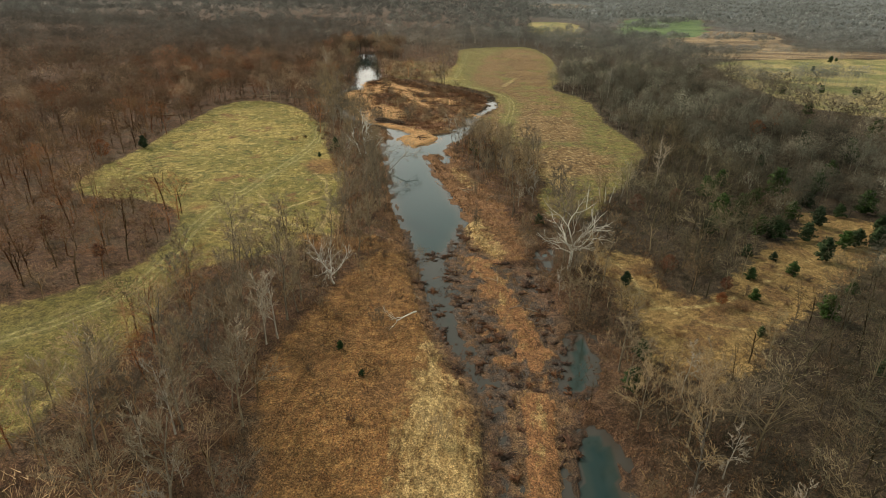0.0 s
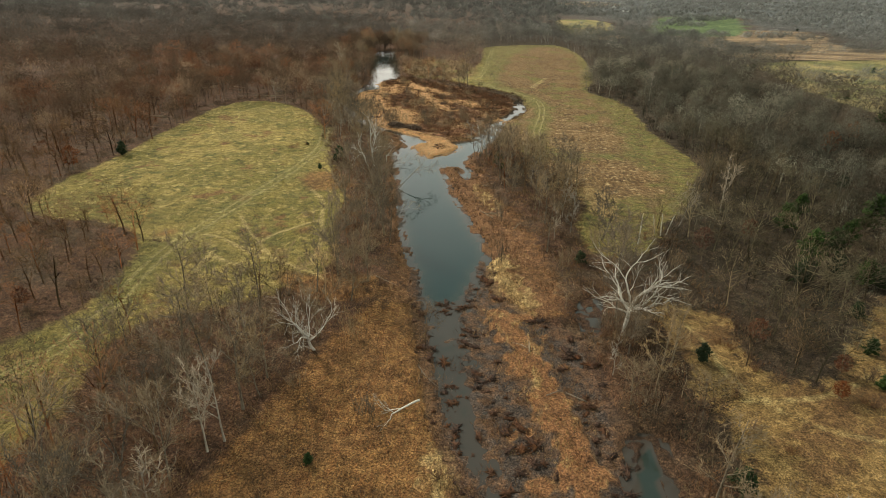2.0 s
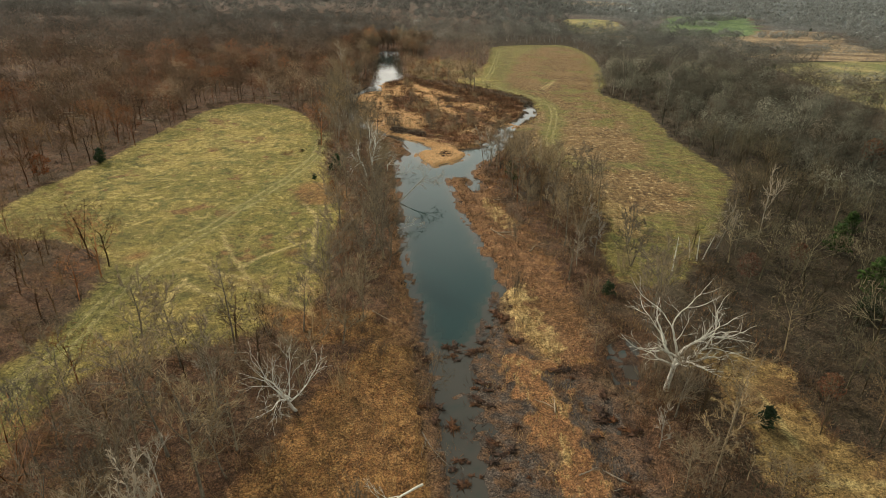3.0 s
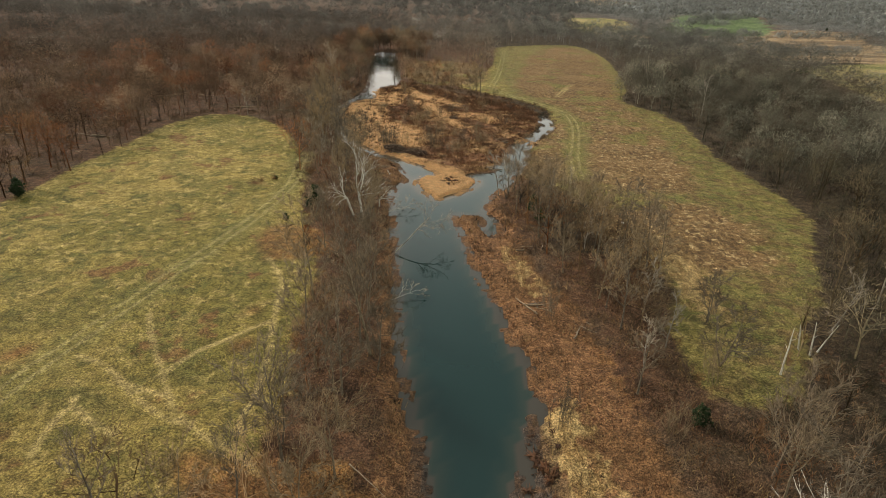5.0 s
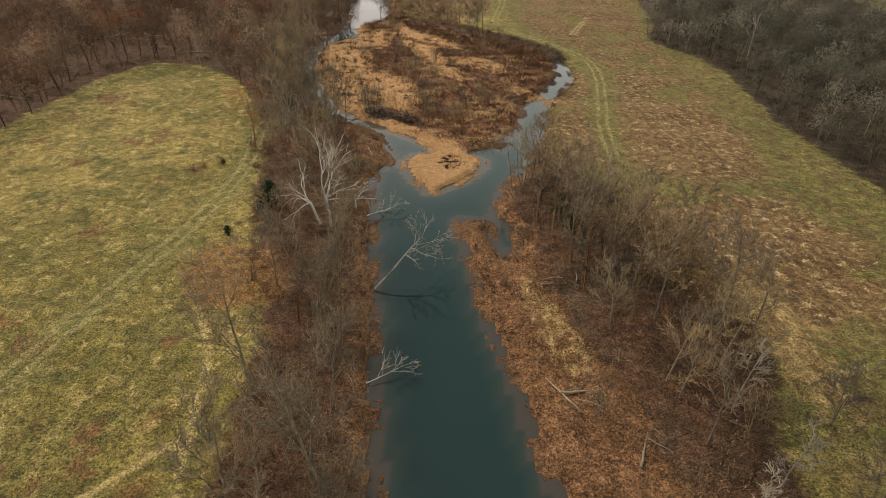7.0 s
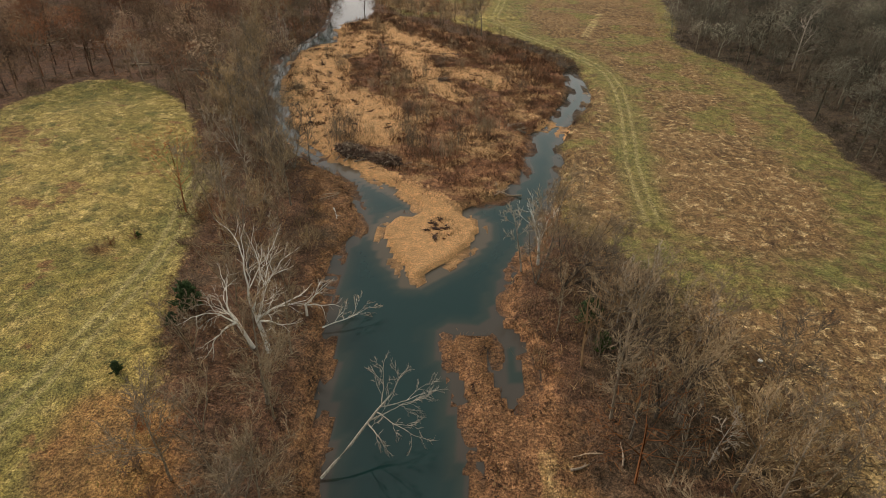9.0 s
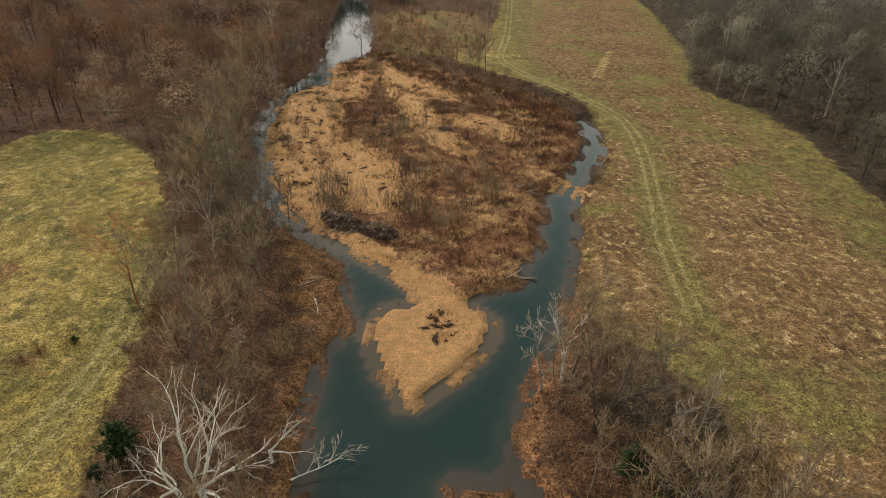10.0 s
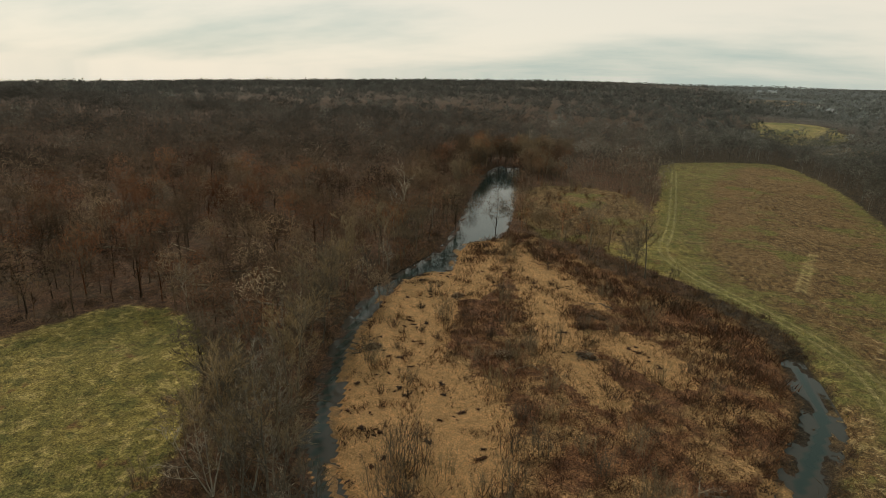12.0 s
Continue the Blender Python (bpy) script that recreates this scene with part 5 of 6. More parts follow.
LOGS = [drift_log(k, ln, r) for k, (ln, r) in enumerate(((4.0, 0.10), (2.8, 0.08), (5.0, 0.13), (2.0, 0.06)))]
PILES = [((-21.5, 207.0), 14, 4.4), ((-8.6, 268.5), 7, 3.0), ((4.6, 221.5), 6, 2.6), ((-19.0, 241.0), 5, 2.6), ((5.8, 133.8), 6, 2.4), ((1.0, 197.0), 4, 2.0), ((-40.2, 238.0), 3, 1.6),
         ((7.5, 88.0), 3, 2.0), ((-23.5, 192.5), 3, 2.5), ((-11.5, 205.0), 4, 3.5), ((7.2, 152.0), 3, 3.0), ((11.0, 129.0), 3, 2.5), ((12.6, 76.5), 3, 2.5)]


PILE_PLACES = [(-22.8, 208.0, -38, 9.0, 5.0, 1.7), (-17.4, 205.6, -22, 7.6, 4.4, 1.5), (-39.4, 238.5, 60, 2.6, 1.4, 0.5), (-33.6, 263.0, 40, 2.4, 1.4, 0.5),
               (-21.0, 243.0, -15, 3.0, 1.8, 0.7), (-9.6, 247.2, -20, 3.0, 1.6, 0.6), (-8.8, 262.0, -35, 3.6, 1.2, 0.5), (4.6, 221.5, 50, 2.6, 1.6, 0.5)]


def pile_logs():
    r = random.Random(61)
    fresh = set()
    for (cx, cy), n, wide in PILES:
        for k in range(n):
            x, y = cx + r.gauss(0, wide * 0.5), cy + r.gauss(0, wide * 0.4)
            i = r.randrange(4)
            ob = LOGS[i] if i not in fresh else copy_thing(LOGS[i], Matrix())
            fresh.add(i)
            s = r.uniform(0.6, 1.0)
            ob.matrix_basis = pose(x, y, ground_z(x, y) + 0.02 + (0.12 * (k % 3) if n > 5 else 0), r.uniform(-4, 4), r.uniform(-5, 5), r.uniform(0, 180)) @ Matrix.Diagonal((s, s, s, 1))


pile_logs()


def debris_pile(seed, x, y, turn, length, width, high):
    """A flood-stranded heap of sticks and dead leaves."""
    rng = random.Random(seed)
    sticks, mass = Shape(), Shape()
    for k in range(190):
        u, v = rng.gauss(0, 0.42), rng.gauss(0, 0.42)
        top = high * max(0.05, 1 - u * u - v * v)
        p = Vector((u * length / 2, v * width / 2, rng.uniform(0.0, 1.0) * top))
        a = rng.uniform(0, math.pi)
        d = Vector((math.cos(a), math.sin(a), rng.uniform(-0.25, 0.3)))
        ln = rng.uniform(0.4, 1.9)
        line, _ = bent(rng, p - d * ln / 2, d, ln, 3, 0.16)
        w = rng.uniform(0.02, 0.055)
        sticks.tube(line, [w, w * 0.9, w * 0.7, w * 0.35], 4)
    for k in range(700):
        a, q = rng.uniform(0, math.tau), 0.82 * math.sqrt(rng.random())
        u, v = q * math.cos(a), q * math.sin(a)
        p = Vector((u * length / 2, v * width / 2, rng.uniform(-0.1, 0.8) * high * max(0.0, 1 - u * u - v * v)))
        d = Vector((rng.uniform(-1, 1), rng.uniform(-1, 1), rng.uniform(-0.1, 0.9)))
        mass.spike(p, p + d.normalized() * rng.uniform(0.3, 0.6), 0.13)
    ob = tagged(new("debris_pile"), "heap of flood-stranded sticks and dark dead leaves on gravel", "debris", "flood debris heaps")
    part("stick_tangle", sticks.mesh("stick_tangle", M_DRIFT), ob, "grey weathered sticks")
    part("leaf_mass", mass.mesh("leaf_mass", M_DEBRIS), ob).name = "leaf_mass"
    tagged(ob.children[-1], "dark matted dead leaves", kind="stuff")
    return stand(ob, x, y, turn)


for k, (x, y, turn, length, width, high) in enumerate(PILE_PLACES):
    debris_pile(300 + k, x, y, turn, length, width, high)


def forest_logs():
    """Fallen trunks on the floor of the western woods."""
    r = random.Random(62)
    for k in range(26):
        x, y = r.uniform(-112, -58), r.uniform(232, 310)
        if k > 15:
            x, y = r.uniform(-128, -94), r.uniform(150, 235)
        if float(wooded(np.array([x]), np.array([y]))[0]) < 1:
            continue
        ob = copy_thing(LOGS[k % 4], Matrix())
        s = r.uniform(1.3, 2.2)
        ob.matrix_basis = pose(x, y, ground_z(x, y) + 0.05, 0, r.uniform(-3, 3), r.uniform(-40, 40)) @ Matrix.Diagonal((s, s, s, 1))
        tagged(ob, "fallen grey trunk lying on leaf litter in woods")


forest_logs()


# ---- cedars ----
def cedar(seed, h, wide):
    rng = random.Random(seed)
    wood, green = Shape(), Shape()
    wood.tube([Vector((0, 0, -0.2)), Vector((0, 0, h * 0.5)), Vector((0.05, 0, h * 0.93))], [h * 0.025, h * 0.016, 0.02], 6)
    boughs = []
    for k in range(26):
        f, a = (k + rng.random()) / 26, k * 2.4 + rng.uniform(-0.5, 0.5)
        reach = wide * (1 - f) ** 0.62 * (0.35 + 0.65 * min(1, f * 6 + 0.3)) * rng.uniform(0.55, 1.1)
        p = Vector((0, 0, h * (0.06 + 0.8 * f)))
        boughs.append((p, p + Vector((math.cos(a) * reach, math.sin(a) * reach, h * rng.uniform(0.02, 0.16)))))
    for k in range(760):
        p, q = boughs[k % 26]
        c = p.lerp(q, rng.random() ** 0.55) + Vector((rng.gauss(0, 1), rng.gauss(0, 1), rng.gauss(0, 0.8))) * h * 0.05
        d = (q - p).normalized() * 0.6 + Vector((rng.uniform(-1, 1), rng.uniform(-1, 1), rng.uniform(-0.5, 1.1)))
        green.spike(c, c + d.normalized() * h * rng.uniform(0.07, 0.15), h * (0.055 if k % 4 == 0 else 0.03))
    ob = tagged(new("cedar_tree"), "dark green red-cedar with a dense ragged cone of foliage", "tree", "evergreen cedars")
    part("trunk", wood.mesh("trunk", M_BARK), ob)
    part("crown", green.mesh("crown", M_CEDAR), ob, "dark green needle foliage")
    return ob


CEDARS = [cedar(1, 3.4, 1.6), cedar(2, 2.6, 1.5), cedar(3, 4.2, 1.8)]
CEDAR_PLACES = [(-32.6, 167.4, 1), (-33.4, 165.0, 0.55), (-88, 164, 0.8), (73, 106.5, 1.15), (61.5, 90.3, 0.95), (70.7, 96.8, 1.2), (53.3, 88.5, 0.75), (81.5, 104.2, 1.4), (79.5, 114, 1.1), (66.8, 107, 1.3), (70.5, 111, 1.2),
                (84.5, 102.6, 1.2), (78.6, 103.2, 1.2), (61.3, 96.4, 0.6), (50.4, 81.2, 0.55), (46.3, 70.6, 0.45), (27.3, 64.7, 1.0), (30.8, 85.3, 0.6), (59.2, 76.3, 1.1), (57, 98, 0.9), (64, 108, 1.1), (62, 112, 1.2),
                (88, 120, 1.3), (95, 122, 1.3), (76, 118, 1.2), (84, 126, 1.4), (145, 194, 1.6), (146, 235, 1.6), (-10, 59.5, 0.4), (-13.7, 65, 0.35), (-35.6, 158.4, 0.4), (-44.5, 180.5, 0.3), (8.5, 168, 0.8),
                (9.2, 164.5, 0.7), (20, 112, 0.8), (62, 130, 1.2), (70, 140, 1.2), (90, 160, 1.3), (110, 175, 1.4), (126, 200, 1.4), (54, 108, 1.3), (59, 115, 1.4), (66, 120, 1.5), (72, 126, 1.5), (80, 132, 1.6), (92, 136, 1.7),
                (104, 150, 1.8), (118, 165, 1.8), (24, 58, 0.9), (58, 62, 1.0), (88, 98, 1.1), (68, 84, 0.8), (98, 112, 1.3), (90, 110, 1.0),
                (158, 378, 0.9), (160, 376, 1.0), (164, 379, 1.1), (269, 424, 1.2), (278, 432, 0.9), (183, 289, 1.0), (161, 283, 1.1), (204, 292, 1.2), (197, 285, 0.9), (228, 374, 1.0), (362, 728, 1.1), (482, 801, 1.2)]


def place_cedars():
    r = random.Random(5)
    for k, (x, y, s) in enumerate(CEDAR_PLACES):
        ob = CEDARS[k % 3] if k < 3 else copy_thing(CEDARS[k % 3], Matrix())
        stand(ob, x, y, r.uniform(0, 360), s * r.uniform(0.9, 1.1), 0.05)


place_cedars()


# ---- shrubs ----
def shrub(seed, h, stems, mat, label, splay=0.7, sprays=7):
    rng = random.Random(seed)
    s = Shape()
    for k in range(stems):
        a, tilt = rng.uniform(0, math.tau), rng.uniform(0.05, splay)
        root = Vector((rng.gauss(0, 0.16 * h), rng.gauss(0, 0.16 * h), -0.1))
        line, _ = bent(rng, root, Vector((math.cos(a) * math.sin(tilt), math.sin(a) * math.sin(tilt), math.cos(tilt))), h * rng.uniform(0.6, 1.05), 3, 0.14, 0.1)
        s.tube(line, [0.03, 0.024, 0.016, 0.006], 3)
        for q in range(sprays):
            p, d = along(line, 0.25 + 0.75 * rng.random())
            e = p + swing(rng, d, rng.uniform(0.3, 0.8)) * h * rng.uniform(0.14, 0.3)
            s.spike(p, e, 0.016)
            s.blade(p.lerp(e, 0.5), p.lerp(e, 0.5) + swing(rng, d, 0.7) * h * 0.12, 0.015, rng)
    return tagged(new("shrub", s.mesh("shrub", mat)), label, "shrub", "leafless shrubs")


SHRUBS = [shrub(1, 2.4, 16, M_STEM, "leafless red-brown shrub with many upright stems"), shrub(2, 3.4, 18, M_TWIG, "tall leafless grey-brown willow thicket", 0.45, 9),
          shrub(3, 1.6, 16, M_STEM, "low rounded red-brown leafless bush", 1.0, 8), shrub(4, 4.6, 14, M_TWIG, "clump of slim bare grey saplings", 0.3, 11)]
SHRUB_SPOTS = [(-25.8, 210.5, 3), (-24, 211.5, 1), (-13, 210.5, 3), (-14.2, 212, 3), (-11.5, 211, 3), (-1, 218, 3), (0.4, 219, 1), (-2, 216.6, 3), (-7.8, 207, 3), (-6.5, 208.5, 3), (-9, 209, 1),
               (-18.4, 242, 1), (-20, 243.5, 1), (-17, 244.5, 3), (-10.9, 256, 2), (-11.8, 257, 0), (-9.6, 257, 2), (-39.6, 238, 1), (-22, 246, 2), (-24, 248, 0), (-26, 249, 2), (-28, 250.5, 0),
               (-30, 252, 2), (-15, 217, 1), (-17, 214.5, 1), (-19, 207, 2), (-17, 206, 0), (-22.5, 209, 2), (-30, 228, 2), (-48, 177.5, 2), (-47, 178.6, 2), (-44.7, 180.4, 2), (24.6, 92, 3), (20.6, 92.6, 1), (21.8, 88.6, 3), (24.2, 89.4, 1), (22.6, 93.6, 3), (19.8, 90, 0), (21, 87.4, 1), (25.6, 90.4, 0), (2, 234, 0), (5, 240, 0), (8, 246, 2), (10, 252, 0), (12, 258, 0), (8, 264, 0), (34.6, 89.7, 2), (35.4, 88.6, 2), (36.6, 83.6, 2), (37.4, 84.4, 2), (31.8, 73, 2), (32.1, 78.5, 2), (32.8, 79.2, 2), (42.7, 80.2, 2), (43.9, 77.3, 2), (47.8, 78.1, 2), (46.8, 78.8, 2),
               (59.3, 93.1, 2), (31, 96.4, 2), (30, 95.6, 2), (73.4, 95.4, 2), (34.2, 70.1, 2), (57.2, 84.6, 2), (38.6, 93.6, 0), (39.4, 92, 0), (63, 88, 2), (50, 83, 0), (55, 80, 2), (29.6, 76, 0), (29.4, 88, 0), (-35.7, 288.4, 2), (-34.8, 289.4, 2), (-32.4, 291.7, 2), (-35.2, 233.9, 2), (-38.3, 235, 2), (-30.3, 255.7, 2), (-20.8, 248, 2), (-11.4, 261, 2),
               (-18, 274.8, 2), (-5.8, 270.5, 2), (-2.4, 273.3, 0), (-11.6, 288, 0), (2.4, 259.7, 0), (-0.9, 235, 2), (-6.7, 238.7, 2), (-20, 284, 0), (-14, 283, 0), (-8, 279, 0), (-2, 276, 0), (4, 270, 0), (9, 262, 0), (13, 252, 0), (14.5, 246, 0), (-27, 216, 3), (-25, 219, 3), (-21, 216, 1), (-12, 222, 3), (-8, 224, 1), (-6, 221, 3), (-3, 226, 3), (-16, 228, 1), (-20, 233, 3), (-13, 236, 1), (-24, 240, 1), (-28, 244, 2), (-31, 248, 2), (-33, 252, 1),
               (-14, 249, 3), (-6, 256, 1), (0, 262, 3), (-25, 262, 1), (-29, 272, 2), (-36, 270, 2), (-38, 262, 1), (-40, 250, 2), (-37, 245, 2), (-34, 238, 2), (-31, 231, 1), (-30, 221, 2), (-28, 286, 1), (-24, 291, 0), (-31, 296, 1), (-30, 253.7, 2), (-31.5, 245, 2), (-17.6, 246.3, 1), (-18.8, 247, 2), (-10.5, 257.3, 1), (-9.4, 258, 2), (-16.9, 273.3, 2), (-37.2, 233.9, 1), (-36.4, 233, 2), (-32.2, 225, 2), (-27, 216.8, 3), (-15.4, 221.7, 3), (-12.3, 228.8, 1), (-5.4, 236.3, 2),
               (0, 242.7, 1), (7, 242.6, 1), (-30.4, 273.3, 2), (-24.6, 214.8, 3), (-26.4, 213.4, 1), (-13.6, 223, 3), (-33.5, 228, 2), (-36, 240, 2), (-39, 246, 2), (-34.5, 246, 2), (-38, 255, 2)]


def russet_oak(seed, h):
    rng = random.Random(seed)
    wood, leaf = Shape(), Shape()
    grow(rng, wood, Shape(), h, spread=0.4, limbs=9, boughs=4, sprays=1, bole=0.15)
    for _ in range(420):
        a, u = rng.uniform(0, math.tau), rng.uniform(-0.8, 1)
        r = math.sqrt(1 - u * u) * h * 0.34 * rng.uniform(0.4, 1.0)
        p = Vector((math.cos(a) * r, math.sin(a) * r, h * 0.58 + u * h * 0.36))
        d = Vector((rng.uniform(-1, 1), rng.uniform(-1, 1), rng.uniform(-1, 0.6)))
        leaf.blade(p, p + d.normalized() * rng.uniform(0.2, 0.4), 0.10, rng)
    ob = tagged(new("oak_sapling"), "young oak still holding russet brown dead leaves", "tree", "russet young oaks")
    part("trunk", wood.mesh("trunk", M_BARK), ob)
    part("crown", leaf.mesh("crown", M_RUSSET), ob, "withered russet leaves")
    return ob


def place_oaks():
    first = [russet_oak(1, 4.5), russet_oak(2, 3.4)]
    spots = ((39.5, 90, 0.9), (44, 79, 0.8), (42, 118, 1.2), (53, 125, 1.3), (100, 185, 1.8), (118, 205, 2.0), (-30, 152, 0.5), (-60, 90, 1.0), (-74, 98, 1.2), (47, 84, 0.9), (-92, 150, 1.4))
    for k, (x, y, s) in enumerate(spots):
        ob = first[k % 2] if k < 2 else copy_thing(first[k % 2], Matrix())
        stand(ob, x, y, 70 * k, s, 0.05)


place_oaks()


def place_shrubs():
    r = random.Random(9)
    spots = [(x, y, k, r.uniform(0.8, 1.1)) for x, y, k in SHRUB_SPOTS]
    x, y, rs = scatter(-50, 36, 40, 380, 4.2, 12)
    wood = wooded(x, y)
    d = water_distance(x, y)
    scrub = region(SCRUB + BENCH + BRUSHLAND, x, y)
    isl = region([ISLAND], x, y)
    sand = region([BAR, *SAND], x, y)
    p = np.where(wood > -1.5, 0.42, 0.0)
    p = np.where(scrub > 0.5, 0.16, p)
    p = np.where((isl > 1) & (sand < -0.5), 0.14 + 0.5 * sstep(y, 255, 285), p)
    p = np.where(region(BRUSHLAND, x, y) > 0, 0.8, p)
    p = np.where(d > -1.3, 0, p) * np.where(region([SHOALS], x, y) > -1, 0, 1)
    keep = np.nonzero(rs.uniform(0, 1, len(x)) < p)[0]
    rs.shuffle(keep)
    for i in keep[:230]:
        spots.append((x[i], y[i], r.choice((0, 0, 0, 2, 2, 1, 3)), r.uniform(0.7, 1.15)))
    fresh = set()
    for x, y, k, s in spots:
        ob = SHRUBS[k] if k not in fresh else copy_thing(SHRUBS[k], Matrix())
        fresh.add(k)
        stand(ob, x, y, r.uniform(0, 360), s, 0.05)


place_shrubs()


# ---- weeds, grass and stones ----
def clump(seed, n, length, width, up=0.7, wide=0.3):
    rng = random.Random(seed)
    s = Shape()
    for _ in range(n):
        p = Vector((rng.gauss(0, wide), rng.gauss(0, wide), -0.05))
        d = Vector((rng.uniform(-1, 1), rng.uniform(-1, 1), up + rng.random()))
        s.blade(p, p + d.normalized() * length * rng.uniform(0.6, 1.2), width, rng)
    return np.array([tuple(v) for v in s.v]), np.array(s.f)


def colours(r, n, table, lo=0.55, hi=1.35):
    return np.array(table)[r.randint(0, len(table), n)] * r.uniform(lo, hi, (n, 1))


def undergrowth():
    x, y, r = scatter(-52, 40, 30, 330, 0.8, 21)
    d = water_distance(x, y)
    f, isl = region([FIELD_WEST, FIELD_EAST, *CLEARING], x, y), region([ISLAND], x, y)
    sand = region([BAR, *SAND], x, y, 8)
    shoal = np.minimum(region([SHOALS], x, y, 8), -region(TUSSOCK_BARS, x, y, 8))
    lump = waves(x, y, 5.5, 51) + 0.6 * waves(x, y, 2.2, 52)
    p = np.clip(0.55 + 0.4 * lump, 0, 1)
    p = np.where(f > 0.5, 0, p) * np.where(sand > 0, np.where((isl > 1) & (waves(x, y, 4.0, 57) + 0.8 * waves(x, y, 1.7, 58) > 0.95), 0.9, 0.01), 1) * np.where(shoal > 0, np.where(lump > 0.55, 0.6, 0.03), 1)
    p = np.where(((x + 7.6) / 2.2) ** 2 + ((y - 187) / 3.0) ** 2 < 1, 0.55, p)
    p = np.where(d > -0.25, 0, p)
    keep = r.uniform(0, 1, len(x)) < p
    x, y, isl, shoal = x[keep], y[keep], isl[keep], shoal[keep]
    n = len(x)
    tint = colours(r, n, ((0.21, 0.11, 0.052), (0.27, 0.15, 0.072), (0.16, 0.078, 0.042), (0.33, 0.215, 0.105), (0.13, 0.085, 0.055)))
    red = colours(r, n, ((0.18, 0.076, 0.040), (0.13, 0.058, 0.034), (0.27, 0.132, 0.064), (0.11, 0.054, 0.035)))
    tint = np.where(((isl > 0) | (shoal > 0))[:, None], red, tint)
    tuss = region(TUSSOCK_BARS + STRAW, x, y, 8) > 0
    tint = np.where((tuss & (r.uniform(0, 1, n) < 0.5))[:, None], colours(r, n, ((0.50, 0.34, 0.15), (0.42, 0.27, 0.11))), tint)
    ob = joined("dry_undergrowth", [clump(k, 10, 0.65, 0.032, 0.5, 0.38) for k in range(4)], x, y, r.uniform(0.6, 1.35, n), tint, r, M_PLANT)
    tagged(ob, "dead brown weeds, vines and leaf clumps along the creek", "undergrowth", kind="stuff")


def grass():
    x, y, r = scatter(-92, 66, 44, 420, 0.95, 22)
    f = region([FIELD_WEST, FIELD_EAST, *CLEARING], x, y)
    broom = region(BROOM, x, y) + 3 * waves(x, y, 9, 61)
    gold = region(CLEARING, x, y)
    worn = np.full(x.shape, 9.0)
    for line in TRAILS:
        worn = np.minimum(worn, distance(smooth(line, 2, False), x, y, False))
    keep = (f > 0) & (worn > 0.6) & (r.uniform(0, 1, len(x)) < np.clip(0.5 + 0.35 * waves(x, y, 3.5, 62), 0.1, 1) * np.where(y > 300, 0.5, 1))
    x, y, broom, gold = x[keep], y[keep], broom[keep], gold[keep]
    n = len(x)
    tint = colours(r, n, ((0.285, 0.222, 0.055), (0.395, 0.287, 0.085), (0.178, 0.157, 0.040), (0.46, 0.335, 0.115)))
    tint = np.where((broom > 0)[:, None], colours(r, n, ((0.18, 0.095, 0.042), (0.27, 0.155, 0.07), (0.13, 0.072, 0.036), (0.42, 0.28, 0.13))), tint)
    tint = np.where((gold > 0)[:, None], colours(r, n, ((0.30, 0.19, 0.070), (0.38, 0.25, 0.100), (0.20, 0.112, 0.045))), tint)
    green = (x > 6) & (broom < 0) & (gold < 0) & (r.uniform(0, 1, n) < 0.6)
    tint = np.where(green[:, None], colours(r, n, ((0.135, 0.140, 0.040), (0.180, 0.165, 0.054), (0.104, 0.109, 0.032), (0.28, 0.21, 0.085))), tint)
    ob = joined("dry_grass", [clump(10 + k, 7, 0.36, 0.04, 0.35, 0.34) for k in range(4)], x, y, r.uniform(0.6, 1.3, n), tint, r, M_PLANT)
    tagged(ob, "short tufted pasture grass, tan and olive", "grass", kind="stuff")


def stones():
    x, y, r = scatter(-47, 13, 172, 302, 0.62, 23)
    sand = region([BAR, *SAND], x, y, 8)
    keep = (sand > 0.2) & (r.uniform(0, 1, len(x)) < 0.8)
    x, y = x[keep], y[keep]
    sx, sy, r2 = scatter(-8, 18, 40, 112, 0.8, 24)
    keep = (region([SHOALS], sx, sy, 8) > 0) & (r2.uniform(0, 1, len(sx)) < 0.5)
    n, n2 = len(x), int(keep.sum())
    x, y = np.concatenate((x, sx[keep])), np.concatenate((y, sy[keep]))
    tint = np.concatenate((colours(r, n, ((0.60, 0.33, 0.145), (0.52, 0.28, 0.12), (0.70, 0.41, 0.19), (0.45, 0.235, 0.10))), colours(r, n2, ((0.11, 0.085, 0.07), (0.17, 0.13, 0.10)))))
    v = np.array([(1, 0, 0), (0.1, 0.8, 0.1), (-0.9, 0.1, 0), (0, -0.85, 0.05), (0.1, 0, 0.5), (0, 0, -0.4)], float)
    f = np.array([(0, 1, 4), (1, 2, 4), (2, 3, 4), (3, 0, 4)])
    ob = joined("gravel", [(v, f), (v * (0.8, 1.2, 0.8), f)], x, y, r.uniform(0.04, 0.11, n + n2), tint, r, M_PLANT)
    tagged(ob, "loose orange-tan creek gravel and cobbles", "gravel", kind="stuff")


